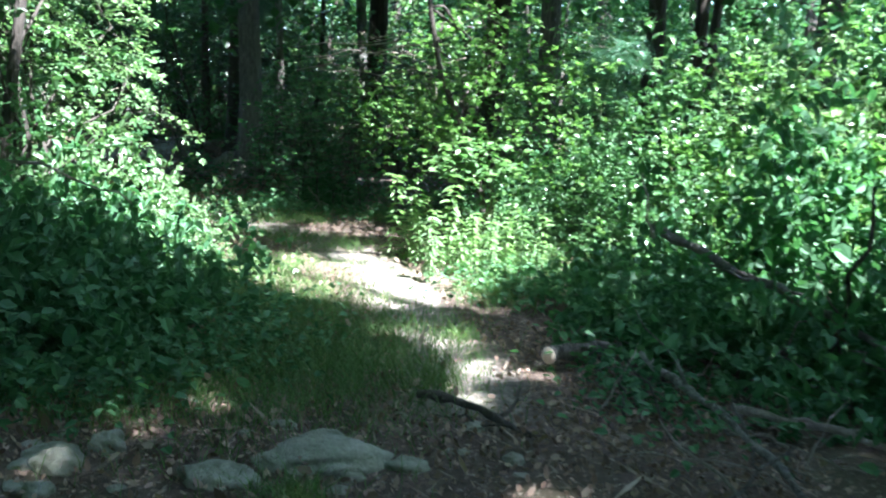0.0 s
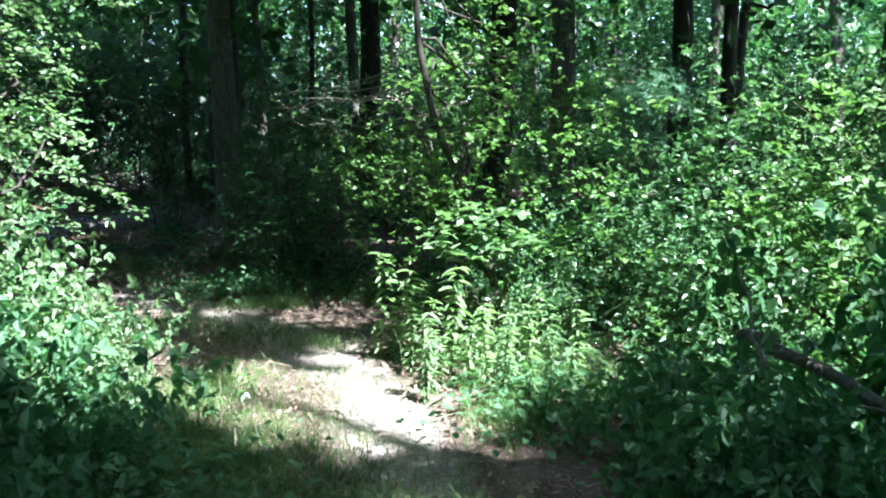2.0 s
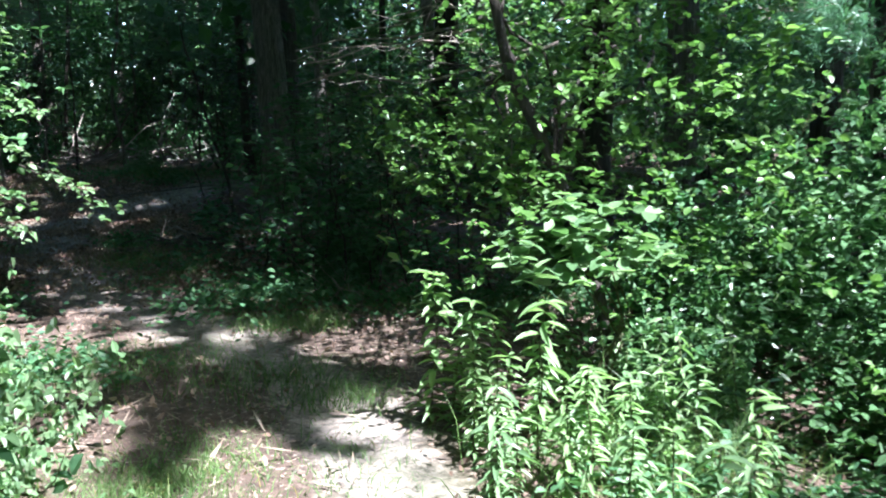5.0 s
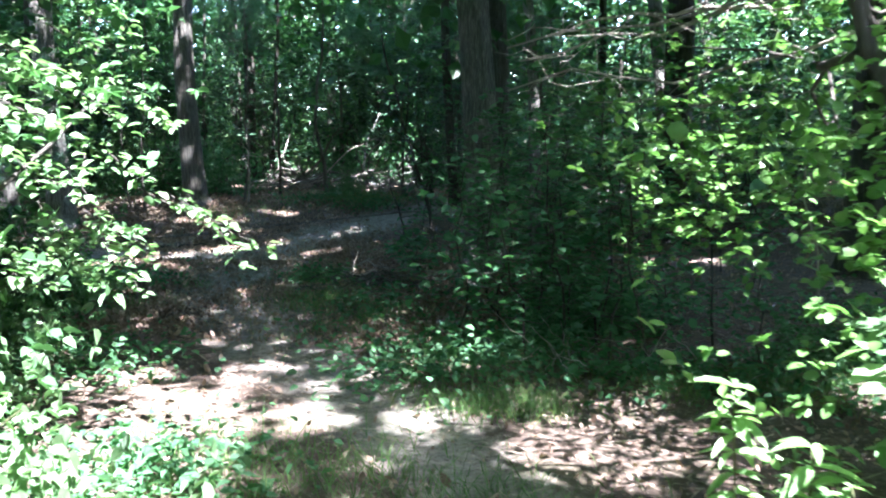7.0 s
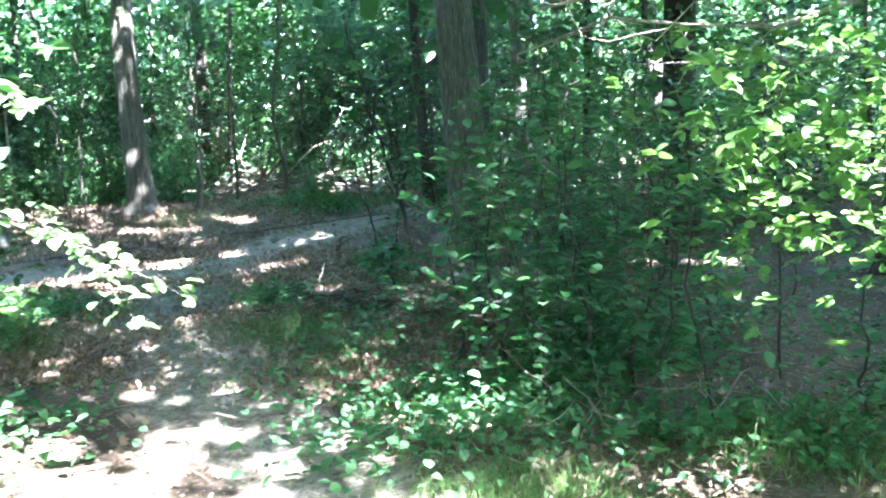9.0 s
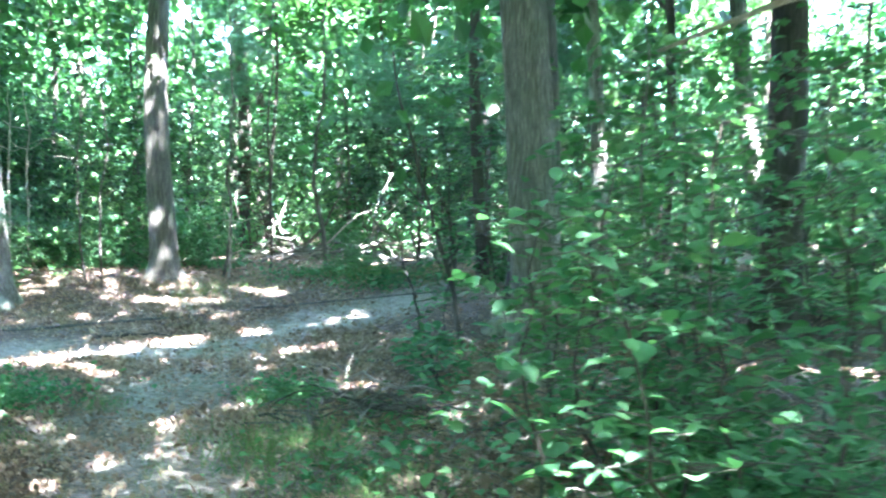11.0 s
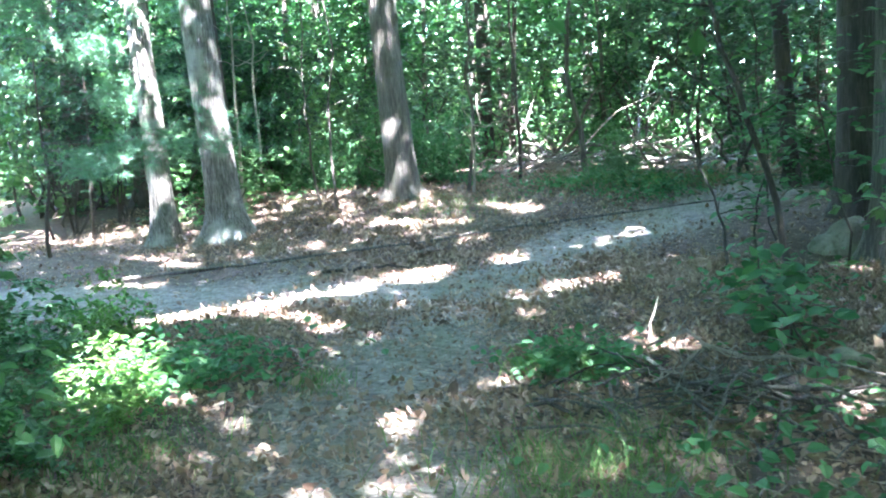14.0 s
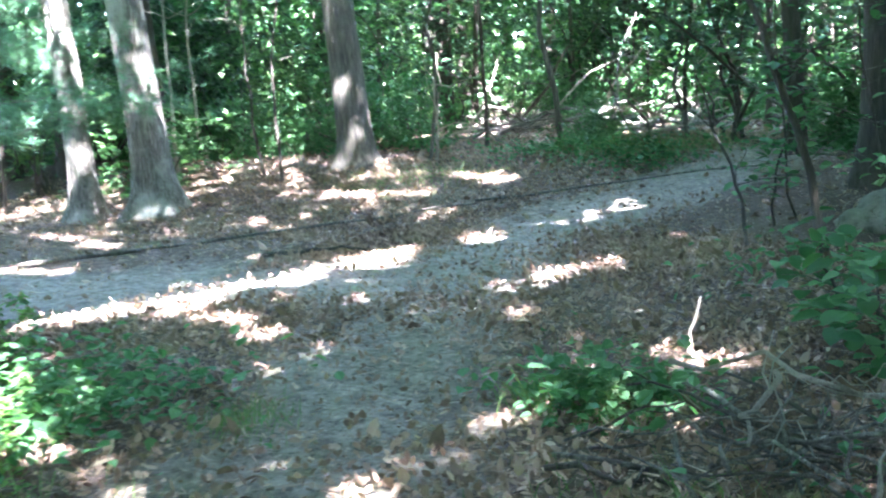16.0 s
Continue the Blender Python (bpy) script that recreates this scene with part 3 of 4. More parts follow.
# ---- shrubs ----
def build_shrub(name, at, centres, per, sigma, leaf, mat, seed, label, category="shrub", group="", stems=5, width=0.34, tilt=0.6, level=1, stem_r=0.012, stem_mat=None, flat=1.0, foot=0.12, droop=0.2):
    """A shrub: stems from the foot to some of the clumps, and a foliage of blades round all clumps."""
    r = np.random.RandomState(seed)
    per = per // 4 * 4
    ob = thing(name, at, label, category, group)
    order = r.permutation(len(centres))[:stems]
    for k in order:
        end = centres[k]
        start = np.array([r.normal() * foot, r.normal() * foot, -0.06])
        path = wander(r, start, end, 7, 0.5)
        path[:, 2] = start[2] + (end[2] - start[2]) * np.linspace(0, 1, 7) ** 0.8
        part("stem", tubes_mesh("stem", [tube(path, np.linspace(stem_r, stem_r * 0.25, 7), 5)], stem_mat or STEM), ob)
    p = clump_points(r, np.asarray(centres), per, sigma)
    if flat < 1:
        mid = np.repeat(np.asarray(centres), per, 0)
        p[:, 2] = mid[:, 2] + (p[:, 2] - mid[:, 2]) * flat
    p[:, 2] = np.maximum(p[:, 2], 0.02)
    tagged(part("foliage", leaf_mesh("foliage", p, leaf, mat, r, width, tilt, level, droop), ob), kind="stuff")
    return ob


def mound(seed, n, radii):
    """Clump centres of a shrub, with hollows between its boughs."""
    p = shell_points(np.random.RandomState(seed), int(n * 1.5), radii)
    lumps = waves(p[:, 0] + 0.6 * p[:, 2], p[:, 1] - 0.5 * p[:, 2], 0.75, seed + 3) + waves(p[:, 2], p[:, 0] - p[:, 1], 0.6, seed + 5)
    return p[np.argsort(-lumps)[:n]]


def spread_copies(templates, rows, seed, group=""):
    """Copies of the templates: x, y, size, height, which one."""
    r = np.random.RandomState(seed)
    for x, y, size, tall, which in rows:
        if tall > 1.35 * size and len(templates) > 8 and which in (0, 2, 5):
            # a tall one is a shrub of its own, not a stretched low one
            which, tall = {0: 6, 2: 7, 5: 8}[which], tall / 1.8
        src = templates[which % len(templates)]
        m = pose(x, y, float(height(x, y)) - 0.03, 0, 0, r.uniform(0, 360)) @ Matrix.Diagonal((size, size, tall, 1))
        copy_thing(src, m)


def retire(templates):
    """The first of each kind is only the pattern for its copies."""
    for t in templates:
        for o in (*t.children_recursive, t):
            bpy.data.objects.remove(o)


near = [
    build_shrub("shrub", (0, 0, 0), mound(11, 190, (0.85, 0.85, 1.15)), 24, 0.085, 0.064, LEAF, 21, "dense green leafy shrub beside the trail", group="trailside shrubs", stems=7),
    build_shrub("shrub", (0, 0, 0), mound(12, 170, (0.8, 0.9, 1.1)), 22, 0.095, 0.08, LEAF_BROAD, 22, "bluish green broad-leaved shrub beside the trail", group="trailside shrubs", stems=6, width=0.38),
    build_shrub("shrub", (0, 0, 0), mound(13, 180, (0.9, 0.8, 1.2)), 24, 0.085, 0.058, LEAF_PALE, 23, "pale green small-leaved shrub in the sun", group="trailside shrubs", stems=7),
    build_shrub("bramble", (0, 0, 0), mound(14, 190, (0.95, 0.95, 0.62)), 20, 0.10, 0.074, LEAF_BROAD, 24, "low tangled bramble with dull green leaves", "bramble", "trailside brambles", stems=9, width=0.4),
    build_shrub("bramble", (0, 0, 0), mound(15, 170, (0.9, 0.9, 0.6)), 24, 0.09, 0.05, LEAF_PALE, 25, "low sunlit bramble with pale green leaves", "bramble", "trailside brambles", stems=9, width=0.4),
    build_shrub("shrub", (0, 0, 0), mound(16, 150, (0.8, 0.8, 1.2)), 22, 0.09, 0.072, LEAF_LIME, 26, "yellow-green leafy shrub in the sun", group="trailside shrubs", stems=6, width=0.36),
    build_shrub("shrub", (0, 0, 0), mound(17, 300, (0.85, 0.85, 2.1)), 24, 0.09, 0.058, LEAF, 27, "tall green leafy shrub beside the trail", group="tall trailside shrubs", stems=9),
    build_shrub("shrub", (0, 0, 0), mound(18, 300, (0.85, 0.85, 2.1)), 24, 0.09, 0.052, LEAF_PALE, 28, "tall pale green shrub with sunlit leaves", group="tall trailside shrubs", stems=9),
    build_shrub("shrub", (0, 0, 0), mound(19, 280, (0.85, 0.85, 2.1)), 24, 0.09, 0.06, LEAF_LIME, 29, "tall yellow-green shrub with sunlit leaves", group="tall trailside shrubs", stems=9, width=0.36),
]
# left of the trail: brambles, taller shrubs behind them
spread_copies(near, [(-2.35, 5.0, 0.85, 1.0, 3), (-2.6, 5.9, 0.95, 1.25, 3), (-2.85, 6.8, 0.82, 1.35, 3), (-2.95, 7.7, 0.9, 1.3, 4), (-3.3, 8.3, 0.85, 1.35, 4), (-3.3, 5.0, 1.1, 1.5, 3), (-3.6, 6.2, 1.1, 1.6, 3), (-3.9, 7.4, 1.0, 1.1, 0), (-4.3, 8.6, 1.0, 1.1, 0),
                       (-4.6, 6.6, 1.3, 1.4, 0), (-4.4, 5.0, 1.3, 1.2, 1), (-5.2, 8.0, 1.3, 1.7, 2), (-5.6, 9.6, 1.2, 1.5, 0), (-4.7, 9.6, 0.7, 0.75, 4), (-5.9, 11.2, 0.7, 0.7, 2), (-6.6, 12.0, 0.9, 0.9, 0), (-7.6, 13.3, 0.7, 0.6, 0), (-6.9, 10.4, 1.2, 1.6, 0), (-8.3, 12.2, 1.2, 1.4, 1)], 31)
spread_copies(near, [(-2.3, 7.25, 0.62, 0.8, 4), (-2.15, 6.5, 0.5, 0.7, 3), (-3.6, 3.9, 1.0, 1.0, 1), (-2.7, 4.0, 0.6, 0.7, 3)], 36)
# right of the trail: shaded brambles in front, sunlit shrubs behind
spread_copies(near, [(1.5, 5.9, 0.8, 1.0, 3), (2.3, 5.3, 0.9, 1.3, 3), (1.25, 6.9, 0.75, 1.0, 3), (2.1, 6.5, 0.95, 1.5, 1), (3.1, 5.8, 1.1, 1.3, 1), (2.6, 4.2, 0.9, 0.9, 3), (3.2, 7.4, 1.1, 1.4, 5), (4.1, 6.8, 1.2, 1.7, 2), (1.7, 7.9, 0.8, 0.9, 0), (1.1, 7.85, 0.5, 0.5, 3)], 32)
spread_copies(near, [(1.5, 9.1, 0.8, 1.2, 0), (2.1, 8.8, 0.95, 1.4, 5), (3.0, 8.9, 1.1, 1.8, 2), (2.2, 10.2, 1.1, 1.9, 0), (3.5, 10.1, 1.2, 2.3, 2), (4.4, 8.8, 1.3, 2.4, 5), (1.0, 10.6, 0.9, 1.35, 0), (1.6, 11.8, 1.0, 1.2, 1), (3.0, 11.8, 1.3, 2.2, 0), (4.6, 11.0, 1.4, 2.6, 0),
                       (0.3, 9.4, 0.55, 0.7, 0), (0.6, 11.9, 0.8, 0.8, 1), (3.6, 4.2, 1.1, 1.2, 1), (5.4, 9.6, 1.4, 2.6, 2), (5.2, 5.6, 1.3, 2.0, 0)], 35)
# undergrowth between the glade and the oak, and along the far side
spread_copies(near, [(-2.1, 13.8, 0.5, 0.35, 1), (-2.6, 13.9, 0.45, 0.4, 1), (-2.5, 12.9, 0.4, 0.3, 1), (-0.4, 13.0, 0.6, 0.4, 0), (0.6, 13.6, 0.8, 0.6, 0), (-2.9, 15.3, 0.5, 0.5, 1), (-7.75, 14.3, 0.42, 0.24, 5), (-8.5, 14.75, 0.4, 0.4, 5), (-9.1, 14.2, 0.8, 0.6, 0),
                       (-5.72, 15.72, 0.28, 0.22, 4), (-7.4, 14.0, 0.35, 0.2, 5), (-8.1, 14.2, 0.42, 0.26, 4), (-9.3, 23.4, 0.5, 0.5, 0), (-6.0, 22.6, 0.8, 0.7, 1)], 33)
retire(near)

far = [
    build_shrub("understory_shrub", (0, 0, 0), mound(41, 64, (1.3, 1.3, 2.1)), 28, 0.16, 0.105, LEAF, 51, "dark green understory shrub deep in the wood", group="understory", stems=4, level=0, stem_mat=BARK_DARK, stem_r=0.02),
    build_shrub("understory_shrub", (0, 0, 0), mound(42, 58, (1.2, 1.3, 2.4)), 28, 0.17, 0.11, LEAF_PALE, 52, "pale green understory shrub deep in the wood", group="understory", stems=4, level=0, stem_mat=BARK_DARK, stem_r=0.02),
    build_shrub("understory_shrub", (0, 0, 0), shell_points(np.random.RandomState(43), 90, (1.3, 1.3, 1.7), 1) + np.array([0, 0, 2.9]), 20, 0.18, 0.11, LEAF_BROAD, 53, "tall thin-stemmed sapling with a leafy top", "sapling", "understory", stems=4, level=0, stem_mat=BARK, stem_r=0.028),
    build_shrub("hemlock", (0, 0, 0), shell_points(np.random.RandomState(44), 120, (1.5, 1.5, 2.3), 1) + np.array([0, 0, 2.6]), 28, 0.24, 0.1, LEAF_DARK, 54, "young hemlock with dark drooping sprays, added to darken the wood", "hemlock", "hemlocks", stems=5, level=0, stem_mat=BARK_DARK, stem_r=0.03, flat=0.35, tilt=0.35),
    build_shrub("understory_shrub", (0, 0, 0), mound(45, 80, (1.2, 1.2, 1.3)), 24, 0.13, 0.085, LEAF_BROAD, 55, "low leafy shrub along the edge of the wood", group="understory", stems=5, level=0, stem_mat=BARK_DARK, stem_r=0.016),
]
r = np.random.RandomState(55)
rows = []
while len(rows) < 125:
    x, y = r.uniform(-26, 11), r.uniform(3, 42)
    d = min(off_line(np.array([x]), np.array([y]), TRAIL)[0], off_line(np.array([x]), np.array([y]), SIDE_TRAIL)[0])
    if d < 2.6 or (-7 < x < 5.5 and -1 < y < 16.8) or (-12.8 < x < -4 and 14 < y < 22.4) or (-7 < x < 0 and 16 < y < 19) or (-15.5 < x < -12 and 17 < y < 20.8):
        continue
    if -12.4 < x < -6.4 and 22 < y < 29:
        continue
    s = r.uniform(0.7, 1.25)
    rows.append((x, y, s, s * r.uniform(0.7, 1.25), r.randint(3)))
rows += [(x + r.uniform(-0.5, 0.5), 24.0 + r.uniform(-0.6, 1.6), r.uniform(0.5, 1.0), r.uniform(0.35, 1.1), r.randint(3)) for x in np.arange(-21, -12.2, 1.5)]
# dark-leaved hemlocks added to deepen the wood's shade and cover sky specks
rows += [(x, r.uniform(22.6, 30), r.uniform(0.8, 1.2), r.uniform(0.6, 1.0), 3) for x in np.arange(-7.6, 3.5, 1.3)]
rows += [(-17, 20, 0.8, 0.9, 3), (-18.6, 18.4, 0.9, 1.0, 3), (-17.2, 16.6, 0.8, 0.8, 3), (-19.5, 21, 1.0, 1.1, 3), (-16.2, 22.6, 0.8, 0.8, 3), (-16.6, 20.6, 0.7, 0.7, 3), (-15.4, 23, 0.7, 0.7, 3), (-18, 23, 0.9, 0.9, 3)]
rows += [(x, r.uniform(27.5, 31), r.uniform(0.8, 1.2), r.uniform(0.8, 1.2), 3) for x in np.arange(-12.5, -7, 0.9)]
rows += [(x, r.uniform(24, 29), r.uniform(0.8, 1.1), r.uniform(0.7, 1.1), 3) for x in np.arange(-22, -12.5, 1.1)]
rows += [(x, r.uniform(22.9, 24.2), r.uniform(0.45, 0.8), r.uniform(0.5, 0.95), 4) for x in np.arange(-19, -11.6, 0.62)]
rows += [(x, r.uniform(26.8, 28.5), r.uniform(0.6, 0.9), r.uniform(0.6, 1.1), 4) for x in np.arange(-13, -5, 0.7)]
rows += [(x, 30 + r.uniform(-2, 2), r.uniform(1.0, 1.6), r.uniform(1.0, 1.8), r.randint(3)) for x in np.arange(-26, 12, 1.7)]
rows += [(x, 38 + r.uniform(-2, 2), r.uniform(1.6, 2.2), r.uniform(1.8, 2.8), r.randint(3)) for x in np.arange(-34, 16, 2.2)]
# rows added at the sides and behind the start to block sky light
rows += [(-24 + r.uniform(-3, 2), y, 1.6, r.uniform(1.4, 2.2), r.randint(3)) for y in np.arange(-6, 36, 3.6)] + [(13 + r.uniform(-2, 3), y, 1.6, r.uniform(1.4, 2.2), r.randint(3)) for y in np.arange(6, 36, 2.8)] + [(x, -8 + r.uniform(-2, 1), 1.8, r.uniform(1.2, 2), r.randint(3)) for x in np.arange(-22, 12, 5)]
spread_copies(far, rows, 34)
retire(far)

# the wood goes on behind
r = np.random.RandomState(58)
a = r.uniform(0, 6.28, 9000)
d = r.uniform(0, 1, 9000)
p = np.column_stack([-6 + (31 + 14 * d) * np.cos(a), 16 + (31 + 14 * d) * np.sin(a), r.uniform(0, 1, 9000) ** 2.0 * 16])
low = r.uniform(0, 6.28, 3600)
near_ring = r.uniform(25, 31, 3600)
p = np.concatenate([p, np.column_stack([-6 + near_ring * np.cos(low), 16 + near_ring * np.sin(low), r.uniform(0, 1, 3600) ** 1.3 * 7])])
p = np.repeat(p, 26, 0) + r.normal(size=(len(p) * 26, 3)) * 0.85
p = p[r.uniform(size=len(p)) < 0.85 + 0.35 * waves(p[:, 0], p[:, 1] + p[:, 2], 7.0, 12)]
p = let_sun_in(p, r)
tagged(new("far_woods", leaf_mesh("far_woods", p, 0.46, LEAF_CROWN, r, 0.4, 0.9, 0)), "dense green foliage of the wood far off", "woods", kind="stuff")

# thin trees among the undergrowth
r = np.random.RandomState(59)
for k in range(24):
    x, y = r.uniform(-22, 3), r.uniform(24.4, 33)
    build_tree(x, y, r.uniform(0.035, 0.075), r.uniform(7, 10), (BARK, BARK_DARK, BARK)[k % 3], 700 + k, "thin straight young tree in the wood", (r.normal() * 0.4, r.normal() * 0.4), 3.5, 1.6, 900, seg=8, limbs=3)

# small tree over the left side of the trail, its boughs in flat sprays
r = np.random.RandomState(61)
sprays = np.stack([r.uniform(-0.9, 1.0, 120), r.uniform(-0.6, 3.2, 120), r.uniform(0.9, 4.3, 120)], 1)
sprays = np.where((sprays[:, 1] > 2.0)[:, None], np.minimum(sprays, (0.35, 2.6, 9)), sprays)
sprays[:, 0] -= 0.35 * np.abs(sprays[:, 2] - 2.0)
small = build_shrub("small_tree", on_ground(-3.95, 7.4), sprays[:80], 26, 0.17, 0.068, LEAF, 62, "small tree with pale green sprays of leaves hanging over the trail", "tree", stems=12, stem_r=0.022, stem_mat=BARK_DARK, flat=0.45, tilt=0.45, width=0.36)

pts, head, ups = [], [], []
for k in range(180):
    s = np.array([r.uniform(-0.9, 0.35), r.uniform(0.4, 3.0), r.uniform(1.0, 4.2)])
    way = np.array([0.75, r.normal() * 0.3, -0.3 + r.normal() * 0.12])
    end = s + way * r.uniform(0.4, 0.75)
    twig = wander(r, s, end, 8, 0.15)
    part("twig", tubes_mesh("twig", [tube(twig, np.linspace(0.004, 0.0015, 8), 4)], BARK_DARK), small)
    side = np.cross(way, (0, 0, 1.0))
    side /= np.linalg.norm(side)
    for i in range(1, 8):
        for g in (-1, 1, -1, 1, -1, 1):
            pts.append(twig[i] + r.normal(size=3) * 0.025), head.append(way + side * g * 1.1)
part("sprays", leaf_mesh("sprays", np.array(pts), 0.052, LEAF_PALE, r, 0.3, 0.3, 2, 0.25, heading=np.array(head) * 1.2), small)

# crooked small tree at the bend
r = np.random.RandomState(63)
tree = thing("small_tree", on_ground(0.1, 9.75), "crooked small tree with lime green leaves at the bend", "tree")
spine = np.array([(0, 0, -0.1), (-0.12, -0.05, 0.6), (-0.36, -0.1, 1.3), (-0.6, -0.15, 1.78), (-0.75, -0.1, 2.45), (-0.8, 0.0, 3.2), (-0.7, 0.1, 4.2)])
part("trunk", tubes_mesh("trunk", [tube(spine, [0.042, 0.036, 0.031, 0.029, 0.026, 0.021, 0.01], 10)], BARK_DARK), tree)
ends = shell_points(r, 150, (1.15, 1.25, 1.0), 1) + np.array([-0.25, 0.75, 1.95])
ends = np.concatenate([ends, np.stack([r.uniform(-1.75, -1.0, 42), r.uniform(1.1, 2.0, 42), r.uniform(1.0, 1.8, 42)], 1), np.stack([r.uniform(-1.2, 1.2, 60), r.uniform(-0.3, 2.0, 60), r.uniform(2.6, 3.9, 60)], 1), np.stack([r.uniform(-0.9, 0.9, 95), r.uniform(-0.65, 0.1, 95), r.uniform(0.75, 2.1, 95)], 1)])
for k in range(14):
    start = spine[2 + k % 4]
    part("limb", tubes_mesh("limb", [tube(wander(r, start, ends[k * 9], 7, 0.6), np.linspace(0.016, 0.004, 7), 5)], BARK_DARK), tree)
p = clump_points(r, ends, 28, 0.13)
p = p[~((p[:, 0] < -1.35) & (p[:, 1] < 0.5))]
tagged(part("foliage", leaf_mesh("foliage", p, 0.044, LEAF_LIME, r, 0.34, 0.45, 2, 0.15), tree), kind="stuff")

# bright broad-leaved seedling below it
build_shrub("seedling", on_ground(-0.05, 9.2), np.random.RandomState(64).normal(size=(20, 3)) * np.array([0.17, 0.12, 0.07]) + np.array([-0.1, -0.05, 1.0]), 20, 0.09, 0.09, LEAF_PALE, 65, "sunlit seedling with a flat top of large pale leaves", "seedling", stems=4, level=2, tilt=0.3, width=0.33, flat=0.5, droop=0.12)


def build_weed(x, y, tall, seed, label, mat=LEAF_WEED_LIT, leaf=0.105, whorls=15):
    """An upright weed: one stem, narrow leaves in whorls."""
    r = np.random.RandomState(seed)
    ob = thing("weed", on_ground(x, y), label, "weed", "tall weeds by the trail")
    top = np.array([r.normal() * 0.05, r.normal() * 0.05, tall])
    line = wander(r, (0, 0, -0.05), top, 9, 0.12)
    part("stem", tubes_mesh("stem", [tube(line, np.linspace(0.006, 0.002, 9), 5)], STEM), ob)
    pts, head = [], []
    for k in range(whorls):
        t = 0.15 + 0.85 * k / (whorls - 1)
        at = np.array([np.interp(t, np.linspace(0, 1, 9), line[:, i]) for i in range(3)])
        for a in r.uniform(0, 6.28) + np.arange(4) * 1.57:
            pts.append(at), head.append((math.cos(a), math.sin(a), 0.35))
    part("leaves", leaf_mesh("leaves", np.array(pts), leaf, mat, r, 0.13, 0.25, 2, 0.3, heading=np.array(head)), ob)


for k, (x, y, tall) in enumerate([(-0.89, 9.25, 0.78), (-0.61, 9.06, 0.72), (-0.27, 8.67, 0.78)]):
    build_weed(x, y, tall, 70 + k, "tall upright weed with narrow green leaves coloured sun-bright")
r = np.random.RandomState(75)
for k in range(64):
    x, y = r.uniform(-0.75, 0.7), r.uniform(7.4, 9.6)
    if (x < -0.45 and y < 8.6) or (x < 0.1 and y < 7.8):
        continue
    build_weed(x, y, r.uniform(0.3, 0.62), 80 + k, "leafy weed standing in the sun", (LEAF_WEED_LIT, LEAF_WEED_LIT, LEAF_PALE)[k % 3], 0.072, 14)


def build_sapling(x, y, tall, seed, label, leaf=0.1, tiers=9, reach=0.55, mat=LEAF_BROAD):
    """A thin sapling whose broad leaves lie in flat tiers."""
    r = np.random.RandomState(seed)
    ob = thing("sapling", on_ground(x, y), label, "sapling", "broad-leaved saplings")
    line = wander(r, (0, 0, -0.05), (r.normal() * 0.2, r.normal() * 0.2, tall), 9, 0.25)
    part("stem", tubes_mesh("stem", [tube(line, np.linspace(0.011, 0.004, 9), 6)], BARK_DARK), ob)
    pts = []
    for k in range(tiers):
        t = 0.25 + 0.75 * k / (tiers - 1)
        at = np.array([np.interp(t, np.linspace(0, 1, 9), line[:, i]) for i in range(3)])
        for a in r.uniform(0, 6.28) + np.arange(4) * 1.57 + r.normal(size=4) * 0.3:
            far_end = at + np.array([math.cos(a), math.sin(a), 0.15]) * reach * r.uniform(0.5, 1.1) * (1.15 - 0.6 * t)
            twig = wander(r, at, far_end, 5, 0.3)
            part("twig", tubes_mesh("twig", [tube(twig, np.linspace(0.004, 0.0015, 5), 4)], BARK), ob)
            pts += [twig[i] + r.normal(size=3) * 0.035 for i in (1, 2, 3, 3, 4, 4)]
    part("leaves", leaf_mesh("leaves", np.array(pts), leaf, mat, r, 0.36, 0.28, 2, 0.2), ob)


for k, (x, y, tall, reach) in enumerate([(-1.9, 12.6, 1.35, 0.4), (-2.35, 13.0, 1.7, 0.45), (-2.95, 13.6, 1.6, 0.5), (-2.7, 14.3, 2.1, 0.6), (-2.1, 13.2, 1.9, 0.55), (-2.95, 15.3, 2.2, 0.6), (-1.9, 15.2, 2.2, 0.7), (-5.15, 17.0, 0.4, 0.3), (-4.9, 16.45, 0.36, 0.26), (-4.6, 16.0, 0.35, 0.25), (-4.5, 18.4, 1.8, 0.7), (-3.35, 14.6, 1.9, 0.55), (-3.15, 15.7, 2.3, 0.65), (-2.4, 13.7, 1.6, 0.55), (-2.3, 16.2, 2.4, 0.75), (-5.3, 19.2, 3.0, 0.9), (-6.1, 20.1, 3.2, 0.9), (-6.8, 22.4, 3.6, 1.0), (-3.2, 19.6, 3.2, 1.0), (-1.6, 17.6, 3.0, 1.0), (-1.2, 16.3, 2.2, 0.7), (-2.9, 17.6, 2.4, 0.8), (-6.2, 19.8, 1.3, 0.5), (-1.7, 14.2, 1.2, 0.5)]):
    build_sapling(x, y, tall, 120 + k, "slender sapling with broad thin leaves in flat tiers", 0.07 if k < 7 else 0.095 if k < 10 else 0.08, 3 if 7 <= k < 10 else 8, reach)
for k, (x, y, tall, reach) in enumerate([(-3.2, 13.05, 1.35, 0.72), (-2.45, 12.55, 1.2, 0.5), (-2.7, 13.3, 1.1, 0.6), (-2.2, 13.6, 2.3, 0.7), (-3.2, 14.2, 1.0, 0.55), (-1.6, 12.5, 1.5, 0.6), (-2.9, 14.9, 2.6, 0.8), (-1.3, 13.5, 2.0, 0.7), (-0.9, 12.6, 1.0, 0.5), (-3.6, 15.2, 0.8, 0.5)]):
    build_sapling(x, y, tall, 620 + k, "leafy sapling with large soft green leaves in the shade", 0.088 if k == 0 else 0.066, 5 if k == 0 else 7, reach)

